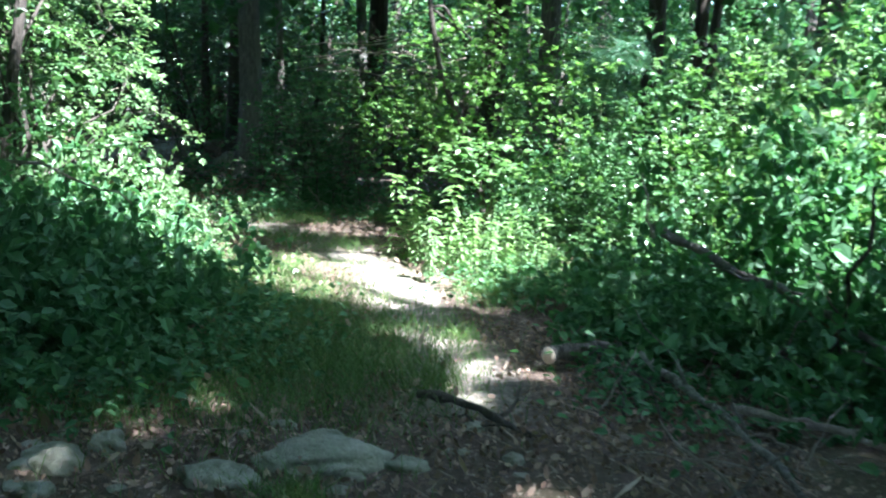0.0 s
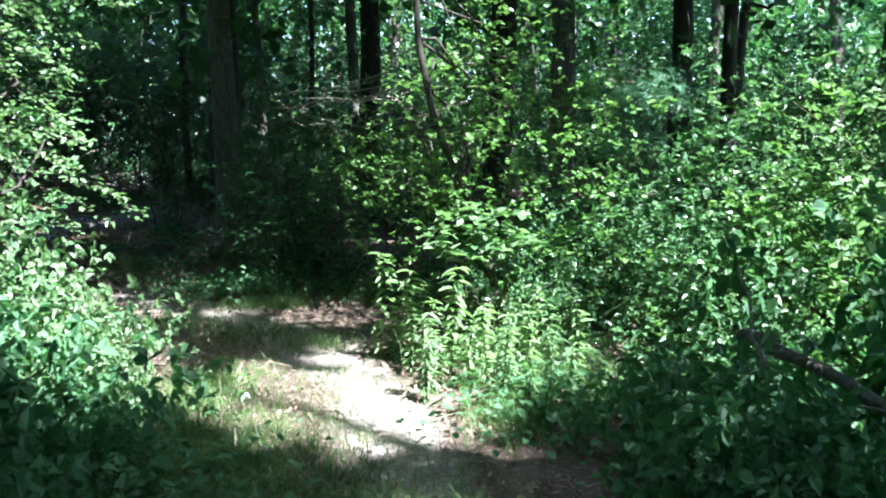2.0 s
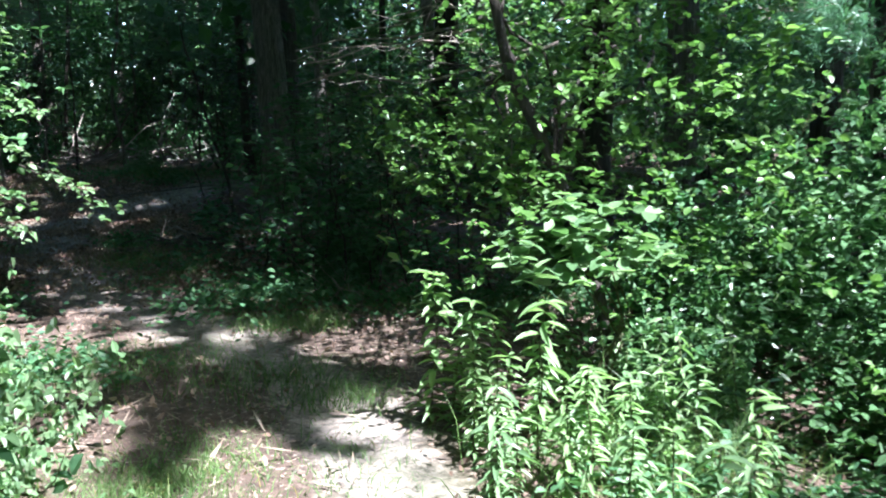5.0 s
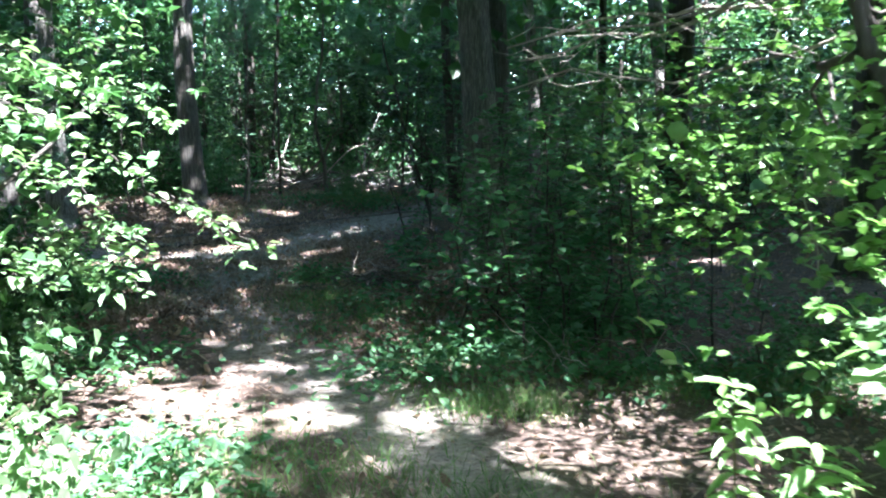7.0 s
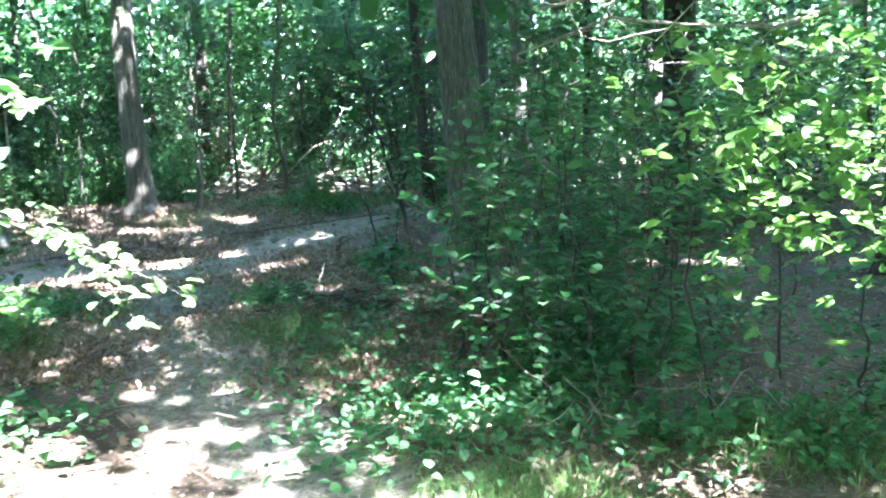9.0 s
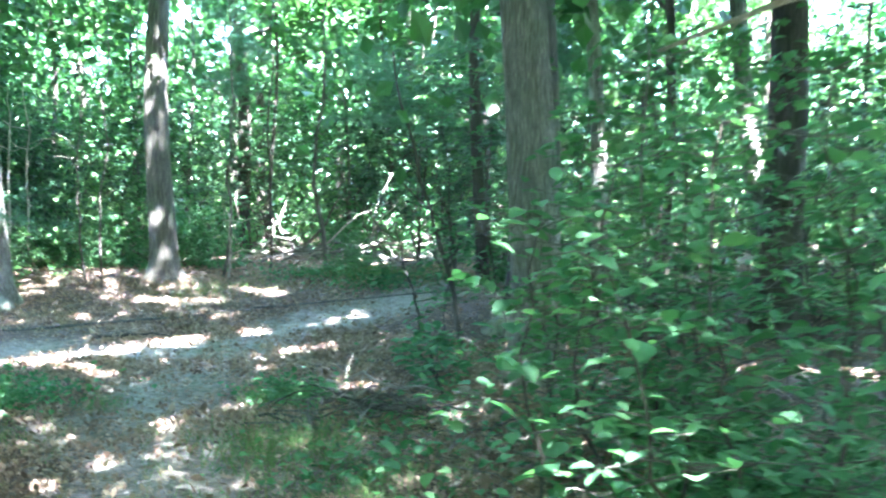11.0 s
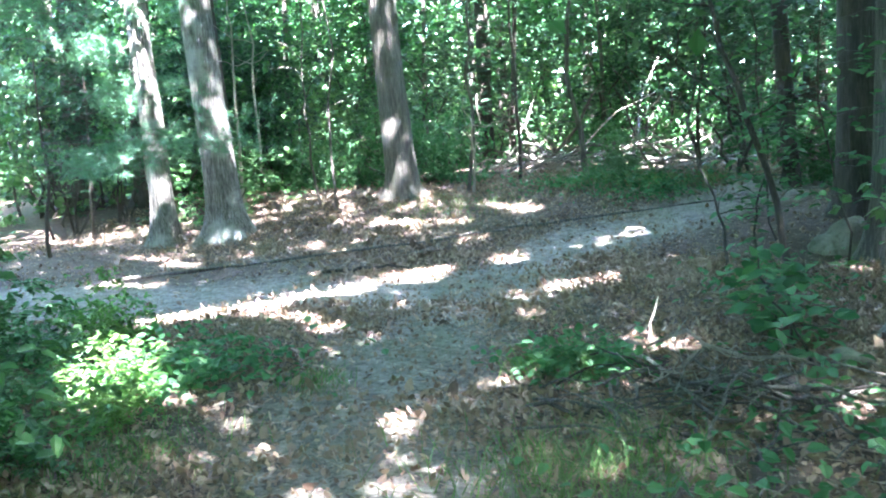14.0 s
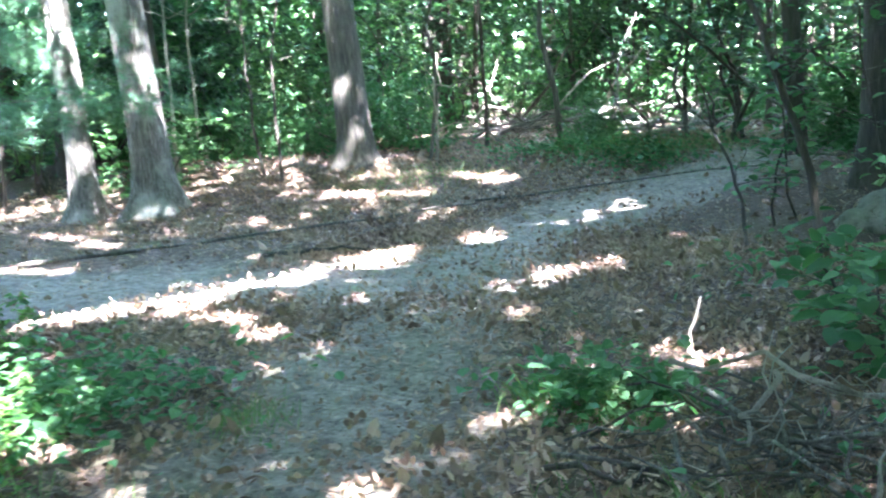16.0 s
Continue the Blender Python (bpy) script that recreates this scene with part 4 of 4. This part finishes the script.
# bare-stemmed saplings along the far side of the trail
r = np.random.RandomState(141)
for k, (x, y, tall, lx, ly, rad, mat) in enumerate([(-14.44, 21.23, 3.2, -0.1, 0.1, 0.03, TWIG), (-14.6, 21.9, 3.4, -0.2, 0, 0.028, TWIG), (-12.53, 21.18, 4.2, 0.1, 0.1, 0.022, BARK), (-10.7, 21.9, 1.0, 0.05, 0, 0.024, TWIG), (-10.85, 22.0, 4.5, 0.0, 0.2, 0.028, BARK), (-9.65, 23.2, 4.5, -0.05, 0.1, 0.045, BARK), (-13.0, 21.4, 3.0, -0.1, 0, 0.022, BARK), (-8.2, 23.6, 4.5, 0.2, 0.3, 0.026, BARK),
                                                     (-5.6, 18.85, 3.3, -1.15, 0.7, 0.032, BARK_DARK), (-6.15, 19.0, 1.3, -0.55, 0.5, 0.016, BARK_DARK), (-2.6, 13.9, 2.4, -0.3, 0.3, 0.012, BARK), (-16.3, 21.0, 3.5, 0.2, 0, 0.03, TWIG), (-15.8, 20.6, 2.6, -0.2, 0.2, 0.02, TWIG)]):
    ob = thing("sapling", on_ground(x, y), "thin bare sapling stem with few leaves", "sapling", "bare saplings")
    line = wander(r, (0, 0, -0.1), (lx, ly, tall), 12, 0.16)
    part("stem", tubes_mesh("stem", [tube(line, np.linspace(rad, rad * 0.35, 12), 8)], mat), ob)
    for _ in range(6):
        s = line[r.randint(4, 12)]
        e = s + np.array([r.normal() * 0.4, r.normal() * 0.4, r.uniform(0.05, 0.4)])
        part("twig", tubes_mesh("twig", [tube(wander(r, s, e, 6, 0.4), np.linspace(rad * 0.3, 0.002, 6), 4)], mat), ob)
    if tall > 2:
        p = clump_points(r, line[7:] + r.normal(size=(5, 3)) * 0.3, 16, 0.25)
        part("leaves", leaf_mesh("leaves", p, 0.085, LEAF, r, 0.36, 0.5, 1), ob)


# ---- pine boughs ----
def build_pine(x, y, z, heading, length, seed, label, boughs=5, trunk=True):
    """A young pine: short trunk and boughs with brushes of needles."""
    r = np.random.RandomState(seed)
    base = on_ground(x, y)
    ob = thing("young_pine", base, label, "pine", "young pines")
    part("trunk", tubes_mesh("trunk", [tube(wander(r, (0, 0, -0.1), (0.05, 0.05, z + 1.2), 9, 0.1), np.linspace(0.03, 0.008, 9), 7)], BARK_DARK), ob)
    pts, dirs = [], []
    for k in range(boughs):
        h = z + r.uniform(-0.35, 0.8)
        a = heading + r.normal() * 0.5
        end = np.array([math.cos(a), math.sin(a), r.uniform(-0.1, 0.25)]) * length * r.uniform(0.6, 1.1) + np.array([0, 0, h])
        line = wander(r, (0.03, 0.03, h), end, 9, 0.25)
        part("bough", tubes_mesh("bough", [tube(line, np.linspace(0.009, 0.002, 9), 5)], BARK), ob)
        for i in range(3, 9):
            for _ in range(8):
                tip = line[i] + r.normal(size=3) * np.array([0.16, 0.16, 0.07])
                d = rand_dirs(r, 26) + (end - line[0]) / length * 0.9
                pts.append(np.repeat(tip[None], 26, 0)), dirs.append(d)
    pts, dirs = np.concatenate(pts), np.concatenate(dirs)
    dirs /= np.linalg.norm(dirs, axis=1)[:, None]
    tagged(part("needles", leaf_mesh("needles", pts, 0.11, NEEDLE, r, 0.026, 0.8, 0, 0.0, heading=dirs * 3), ob), kind="stuff")


build_pine(1.9, 12.3, 1.9, 3.4, 0.8, 151, "young pine with soft bluish needles in the sun", 7)
build_pine(-14.5, 18.0, 1.25, 0.5, 2.8, 152, "young pine with soft drooping bluish needles", 8)
build_pine(-14.9, 17.3, 2.3, 0.6, 2.8, 153, "young pine with soft bluish needles beside the trail", 8)
build_pine(-8.3, 23.9, 2.7, 4.4, 1.7, 155, "young pine with dark soft needles behind the trail", 14)
build_pine(-5.0, 22.2, 2.9, 4.2, 1.7, 156, "young pine with dark soft needles behind dark trunks", 14)
build_pine(-11.0, 23.6, 3.4, 4.6, 1.6, 157, "young pine with dark soft needles in the wood", 12)
build_pine(-16.0, 19.6, 2.2, 0.0, 1.6, 154, "young pine standing before dark trunks", 8)


# ---- deadwood ----
def build_stick(points, radius, seed, label, mat=TWIG, name="branch", forks=0, group="fallen branches", seg=8, stray=0.25, fork=0.7):
    r = np.random.RandomState(seed)
    pts = [np.array(p, float) for p in points]
    line = np.concatenate([wander(r, a, b, 7, stray)[: (None if k == len(pts) - 2 else -1)] for k, (a, b) in enumerate(zip(pts, pts[1:]))])
    origin = line[0].copy()
    ob = thing(name, origin, label, name.replace("_", " "), group)
    line = line - origin
    rad = np.linspace(radius, radius * 0.45, len(line)) * (1 + 0.12 * r.normal(size=len(line)))
    part("limb", tubes_mesh("limb", [tube(line, rad, seg)], mat), ob)
    for _ in range(forks):
        k = r.randint(1, len(line) - 1)
        e = line[k] + rand_dirs(r, 1)[0] * np.array([1, 1, 0.6]) * fork * r.uniform(0.36, 1.0)
        part("twig", tubes_mesh("twig", [tube(wander(r, line[k], e, 6, 0.5), np.linspace(rad[k] * 0.5, 0.002, 6), 5)], mat), ob)
    return ob


build_stick([(0.95, 5.2, 0.2), (1.1, 4.7, 0.15), (1.3, 3.95, 0.09), (1.36, 3.3, 0.03)], 0.027, 161, "long grey fallen branch lying beside the trail", BARK_PALE, forks=2, stray=0.1)
build_stick([(1.28, 4.55, 0.12), (1.75, 4.35, 0.1), (2.3, 4.1, 0.08)], 0.026, 162, "pale weathered branch on the ground", TWIG, forks=3, stray=0.12)
build_stick([(1.23, 6.8, 0.7), (1.55, 6.0, 0.6), (1.95, 5.2, 0.48), (2.3, 4.5, 0.3)], 0.034, 163, "dead grey branch propped across the brambles", BARK, forks=6, stray=0.14)
build_stick([(1.05, 5.75, 0.78), (0.98, 5.95, 1.15)], 0.012, 164, "dead twig standing up from a propped branch", TWIG, forks=1)
build_stick([(-0.25, 4.68, 0.03), (0.1, 4.35, 0.06), (0.3, 4.2, 0.02)], 0.028, 165, "dark crooked root across the trail", BARK_DARK, forks=2)
build_stick([(-3.0, 5.9, 0.98), (-2.1, 5.6, 0.8)], 0.012, 166, "dead stick caught in the brambles", TWIG, forks=2)
build_stick([(2.0, 5.3, 0.2), (2.05, 5.1, 1.2)], 0.02, 167, "dark upright dead stem in the brambles", BARK_DARK, forks=2)
ob = build_stick([(0.46, 5.5, 0.07), (0.75, 5.75, 0.08), (1.15, 6.1, 0.06)], 0.055, 169, "short sawn log with a pale cut end", BARK, name="log", seg=14)
cut = tubes_mesh("cut_end", [tube([(0.0, 0.0, 0), (-0.012, -0.012, 0)], [0.053, 0.05], 14)], WOOD_CUT)
part("cut_end", cut, ob, "pale pinkish sawn wood")

r = np.random.RandomState(172)
for k in range(34):
    x, y, a, half = r.uniform(0.7, 2.5), r.uniform(3.5, 5.6), r.uniform(0, 6.28), r.uniform(0.12, 0.4)
    build_stick([(x - half * math.cos(a), y - half * math.sin(a), 0.03), (x + half * math.cos(a), y + half * math.sin(a), r.uniform(0.03, 0.3))], r.uniform(0.004, 0.01), 1000 + k, "dead twig on the dark ground beside the trail", (TWIG, BARK, BARK_DARK)[k % 3], "dead_twig", 2, "dead twigs", 5, fork=0.3)
# bare twigs hanging in the brush
for k, (a, b, rad, forks) in enumerate([((-0.75, 10.2, 2.0), (-1.6, 10.05, 1.93), 0.009, 7), ((-0.8, 10.3, 2.25), (-1.5, 10.2, 2.1), 0.006, 5), ((-0.5, 11.1, 2.2), (-2.3, 11.9, 2.0), 0.013, 11), ((-0.3, 10.9, 2.05), (-2.5, 12.3, 1.85), 0.012, 9), ((0.3, 11.2, 2.4), (-2.6, 12.6, 2.15), 0.014, 10), ((-0.7, 11.6, 1.7), (-1.9, 12.0, 1.75), 0.008, 8), ((1.8, 12.2, 2.2), (1.1, 11.9, 2.35), 0.01, 8), ((0.4, 11.6, 2.5), (-1.2, 11.3, 2.5), 0.012, 8), ((-0.6, 12.2, 0.6), (-0.9, 12.0, 2.0), 0.008, 3)]):
    build_stick([a, b], rad, 180 + k, "bare pale dead twigs hanging in the brush", TWIG, "dead_twig", forks, "dead twigs", 6)
r = np.random.RandomState(191)
for k in range(12):
    x, y = -1.95 + r.normal() * 0.4, 12.4 + r.normal() * 0.35
    build_stick([(x, y, 0.02), (x + r.normal() * 0.25, y + r.normal() * 0.25, r.uniform(0.12, 0.4))], 0.006, 200 + k, "dry broken twig among the leaves", TWIG, "dead_twig", 1, "dead twigs", 5)
for k in range(54):
    x, y = -4.75 + r.normal() * 0.34, 15.25 + r.normal() * 0.24
    a = r.uniform(0, 3.14)
    half = r.uniform(0.15, 0.55)
    z = float(height(x, y)) + r.uniform(0.02, 0.16)
    build_stick([(x - half * math.cos(a), y - half * math.sin(a), max(0.02, z + r.normal() * 0.07)), (x + half * math.cos(a), y + half * math.sin(a), max(0.02, z + r.normal() * 0.07))], r.uniform(0.004, 0.012), 900 + k, "grey dead stick in a brush pile", (BARK, BARK, BARK_DARK)[k % 3], "branch", 1, "brush pile", 6, fork=0.3)
for k, (a, b) in enumerate([((-5.56, 15.83, 0.14), (-4.5, 15.45, 0.2)), ((-5.5, 15.75, 0.1), (-4.7, 14.9, 0.12)), ((-5.2, 15.95, 0.1), (-5.0, 14.9, 0.22))]):
    build_stick([a, b], 0.011, 260 + k, "long pale dead branch on top of a brush pile", (TWIG, BARK_PALE)[k % 2], "branch", 5, "brush pile", 7, fork=0.5)
build_stick([(-5.66, 16.3, 0.02), (-5.62, 16.37, 0.27)], 0.01, 270, "pale broken stick standing upright in the ground", WOOD_CUT, "stake", 0, "upright sticks")
build_stick([(-11.5, 16.9, 0.05), (-10.7, 18.4, 0.05), (-9.85, 19.85, 0.07), (-9.2, 20.35, 0.13)], 0.019, 271, "long dark fallen pole along the edge of the trail", BARK, "log", 0, "trail edging", stray=0.05)
build_stick([(-9.2, 20.33, 0.16), (-7.9, 20.95, 0.27), (-6.6, 21.6, 0.38)], 0.014, 272, "long dark fallen pole along the edge of the trail", BARK, "log", 0, "trail edging", stray=0.05)
build_stick([(-9.7, 17.9, 0.03), (-9.2, 18.2, 0.05), (-9.0, 18.35, 0.02)], 0.02, 273, "dark crooked stick lying on the trail", BARK_DARK, "branch", 1)
r = np.random.RandomState(279)
for k in range(46):
    x, y = -10.2 + r.normal() * 1.1, 25.7 + r.normal() * 0.8
    a, half = r.uniform(0, 6.28), r.uniform(0.4, 1.2)
    g = float(height(x, y))
    lift = r.uniform(0.05, 0.5) if k % 4 else r.uniform(0.7, 1.7)
    build_stick([(x - half * math.cos(a), y - half * math.sin(a), g + 0.04), (x + half * math.cos(a), y + half * math.sin(a), g + lift)], r.uniform(0.012, 0.034), 800 + k, "sunlit dead branch in a heap behind the trail", (BARK_PALE, TWIG, BARK)[k % 3], "branch", 3, "heap of dead branches", 6)

# dead brush under the wood behind the trail
r = np.random.RandomState(295)
for k in range(30):
    x, y = r.uniform(-19, -3), r.uniform(22.9, 26.5)
    a, reach = r.uniform(0, 6.28), r.uniform(0.5, 1.3)
    g = float(height(x, y))
    build_stick([(x, y, g + 0.02), (x + reach * math.cos(a), y + reach * math.sin(a), g + r.uniform(0.1, 1.5))], r.uniform(0.01, 0.024), 300 + k, "grey dead branch leaning in the brush behind the trail", (BARK, TWIG, BARK)[k % 3], "branch", 4, "dead brush", 6)
for k in range(7):
    z = 2.3 + 0.16 * k
    build_stick([(-14.2, 19.4, z + 0.3), (-14.2 + r.uniform(0.2, 0.9), 18.8 + r.normal() * 0.3, z + r.normal() * 0.15)], 0.009, 340 + k, "bare dead twigs hanging from a trunk", TWIG, "dead_twig", 6, "dead twigs", 5, fork=0.45)


# ---- stones ----
def build_stone(x, y, size, seed, label, sink=0.3, name="stone"):
    r = np.random.RandomState(seed)
    bm = bmesh.new()
    bmesh.ops.create_icosphere(bm, subdivisions=4, radius=1.0)
    shift = r.uniform(-9, 9, 3)
    for v in bm.verts:
        q = v.co * 1.1 + Vector(shift)
        f = 1 + 0.42 * noise.noise(q) + 0.2 * noise.noise(q * 2.3) + 0.07 * noise.noise(q * 6) + 0.03 * noise.noise(q * 13)
        v.co = Vector((v.co.x * size[0], v.co.y * size[1], v.co.z * size[2])) * f
    for f in bm.faces:
        f.smooth = True
    me = bpy.data.meshes.new(name)
    bm.to_mesh(me)
    bm.free()
    me.materials.append(STONE)
    ob = new(name, me)
    ob.matrix_world = pose(x, y, float(height(x, y)) + size[2] * (0.4 - sink), 0, 0, r.uniform(-25, 25))
    tagged(ob, label, "stone", "stones on the trail")


build_stone(-0.6, 3.72, (0.25, 0.14, 0.085), 431, "smooth pale grey boulder half sunk in the trail", name="boulder")
build_stone(-0.24, 3.76, (0.09, 0.07, 0.05), 402, "small grey stone against a boulder")
build_stone(-0.93, 3.45, (0.15, 0.1, 0.06), 403, "flat pale stone sunk in the trail")
build_stone(-1.6, 3.5, (0.13, 0.09, 0.07), 404, "flat grey stone among leaves")
build_stone(-1.48, 3.72, (0.07, 0.06, 0.07), 405, "small grey stone among leaves")
build_stone(-1.55, 3.26, (0.06, 0.05, 0.04), 406, "small pale stone among leaves")
build_stone(-5.5, 20.0, (0.27, 0.22, 0.2), 407, "grey lichened rock beside dark trunks", name="boulder")
build_stone(-4.55, 16.15, (0.1, 0.08, 0.06), 408, "small pale stone at the foot of an oak")
build_stone(-0.8, 4.05, (0.06, 0.05, 0.03), 409, "small grey stone in the trail")
r = np.random.RandomState(410)
for k in range(30):
    x, y = r.uniform(-2.0, 0.5), r.uniform(3.0, 4.4)
    s = r.uniform(0.015, 0.04)
    build_stone(x, y, (s * 1.3, s, s * 0.7), 411 + k, "small pebble on the bare ground")


# ---- grass, low plants and fallen leaves ----
def scatter(r, zones):
    pts, scale = [], []
    for x, y, rx, ry, count, size in zones:
        p = r.normal(size=(count, 2)) * 0.5
        pts.append(np.stack([x + p[:, 0] * rx, y + p[:, 1] * ry], 1))
        scale.append(np.full(count, size))
    return np.concatenate(pts), np.concatenate(scale)


def build_grass():
    r = np.random.RandomState(501)
    xy, size = scatter(r, [(-0.95, 5.3, 0.8, 1.4, 13000, 0.085), (-1.6, 6.6, 0.8, 1.1, 9000, 0.08), (-1.9, 8.1, 0.4, 0.9, 3000, 0.07), (-1.2, 8.3, 0.5, 1.0, 500, 0.05), (-2.25, 11.4, 0.5, 0.3, 900, 0.1), (-1.4, 9.6, 0.3, 0.2, 300, 0.09), (0.2, 7.5, 0.4, 0.6, 900, 0.14), (-0.1, 6.0, 0.25, 0.6, 260, 0.1), (-0.2, 5.0, 0.2, 0.2, 200, 0.12),
                              (-0.62, 3.3, 0.16, 0.08, 350, 0.09), (-3.0, 10.0, 0.8, 0.6, 700, 0.12), (-2.0, 9.9, 0.7, 0.5, 700, 0.1), (-1.0, 12.2, 0.9, 0.5, 1100, 0.13), (-2.7, 12.6, 0.7, 0.9, 1300, 0.1), (-4.2, 13.6, 0.6, 0.9, 900, 0.09), (-5.0, 14.3, 0.5, 0.6, 800, 0.12), (-5.8, 15.65, 0.35, 0.25, 400, 0.12), (-6.9, 13.6, 0.5, 0.5, 500, 0.1),
                              (-8.4, 22.4, 1.2, 0.7, 1500, 0.16), (-10.5, 21.2, 1.0, 0.5, 500, 0.1), (-6.9, 14.9, 0.2, 0.2, 150, 0.08), (0.3, 8.6, 0.6, 0.6, 900, 0.22), (-1.7, 4.2, 0.5, 0.4, 700, 0.12)])
    n = len(xy)
    z = height(xy[:, 0], xy[:, 1]) - 0.01
    base = np.column_stack([xy, z])
    tall = size * np.exp(0.35 * r.normal(size=n))
    lean = r.normal(size=(n, 2)) * 0.75
    a = r.uniform(0, 6.28, n)
    side = np.stack([np.cos(a), np.sin(a), 0 * a], 1) * 0.0024
    mid = base + np.column_stack([lean * tall[:, None] * 0.35, tall * 0.6])
    tip = base + np.column_stack([lean * tall[:, None] * 1.1, tall * 0.95])
    v = np.stack([base - side, base + side, mid + side * 0.8, mid - side * 0.8, tip], 1).reshape(-1, 3)
    k = np.arange(n)[:, None] * 5
    me = mesh_of("grass", v, [k + np.array([[0, 1, 2, 3]]), k + np.array([[3, 2, 4]])], GRASS, False)
    tagged(new("grass", me), "thin tufts of green and straw grass along the trail", "grass", kind="stuff")


def build_low_plants():
    r = np.random.RandomState(511)
    xy, size = scatter(r, [(-1.9, 4.7, 0.7, 1.0, 1300, 0.05), (-1.45, 5.6, 0.6, 1.2, 900, 0.04), (0.85, 6.0, 0.3, 1.6, 600, 0.05), (1.2, 4.9, 0.7, 0.8, 380, 0.055), (0.3, 7.8, 0.5, 0.8, 900, 0.06), (-2.9, 12.4, 0.9, 1.1, 1500, 0.055), (-1.3, 12.3, 1.2, 0.6, 900, 0.05), (-4.3, 14.0, 0.6, 1.0, 260, 0.055), (-5.3, 11.4, 0.8, 0.7, 700, 0.05), (-7.8, 14.7, 0.7, 0.6, 1100, 0.055), (-5.75, 15.65, 0.4, 0.25, 500, 0.065),
                              (-4.4, 15.2, 0.6, 0.5, 140, 0.06), (-5.4, 18.2, 0.8, 1.0, 220, 0.06), (-3.4, 9.7, 0.6, 0.6, 700, 0.05), (-9.2, 22.3, 1.2, 0.6, 700, 0.06), (-2.4, 14.8, 1.2, 1.2, 1200, 0.06), (0.2, 14.5, 1.5, 1.5, 600, 0.06), (-8.0, 21.8, 0.7, 0.5, 500, 0.05)])
    n = len(xy)
    z = height(xy[:, 0], xy[:, 1]) + np.abs(r.normal(size=n)) * 0.09 + 0.02
    p = np.column_stack([xy, z])
    me = leaf_mesh("low_plants", p, 0.055, LEAF_BROAD, r, 0.4, 0.4, 1)
    tagged(new("low_plants", me), "low green ground plants between fallen leaves", "ground plants", kind="stuff")


def build_litter():
    r = np.random.RandomState(521)
    n = 120000
    x, y = r.uniform(-17, 5, n), r.uniform(1.5, 27, n)
    x, y = np.r_[x, r.uniform(-9.5, -2.5, 110000), r.uniform(-2.2, 1.6, 12000), r.uniform(-17, -7, 60000)], np.r_[y, r.uniform(12.5, 19.5, 110000), r.uniform(2.8, 6.5, 12000), r.uniform(18.5, 25, 60000)]
    n = len(x)
    off = off_line(x, y, TRAIL)
    keep = r.uniform(size=n) < np.where(off < 5, 1.0, 0.45) * (1 - 0.92 * trail_amount(x, y)) * (0.75 + 0.35 * waves(x, y, 2.5, 8))
    x, y = x[keep], y[keep]
    p = np.column_stack([x, y, height(x, y) + np.abs(r.normal(size=len(x))) * 0.012 + 0.004])
    close = (off_line(x, y, TRAIL) < 2.2) & (y < 17.5)
    for q, level, label in ((p[close], 1, "brown curled fallen leaves beside the trail"), (p[~close], 0, "brown fallen leaves on the forest floor")):
        me = leaf_mesh("fallen_leaves", q, 0.03 if level else 0.035, LITTER, r, 0.3, 0.95, level, -0.3, spread=0.35)
        tagged(new("fallen_leaves", me), label, "fallen leaves", kind="stuff")


def build_debris():
    r = np.random.RandomState(531)
    n = 26000
    x, y = r.uniform(-12, 1.5, n), r.uniform(2.8, 22, n)
    keep = off_line(x, y, TRAIL) < 4.5
    x, y = x[keep], y[keep]
    p = np.column_stack([x, y, height(x, y) + np.abs(r.normal(size=len(x))) * 0.008 + 0.004])
    me = leaf_mesh("twig_litter", p, 0.09, TWIG_LITTER, r, 0.035, 0.15, 0, 0.0, spread=0.5)
    tagged(new("twig_litter", me), "tiny dead twigs and needles strewn on the ground", "twig litter", kind="stuff")


TWIG_LITTER = leaf_material("strewn_twig", (0.05, 0.035, 0.025), (0.17, 0.12, 0.085), (0.42, 0.34, 0.26), 0.05, 0.85)
build_grass()
build_debris()
build_low_plants()
build_litter()
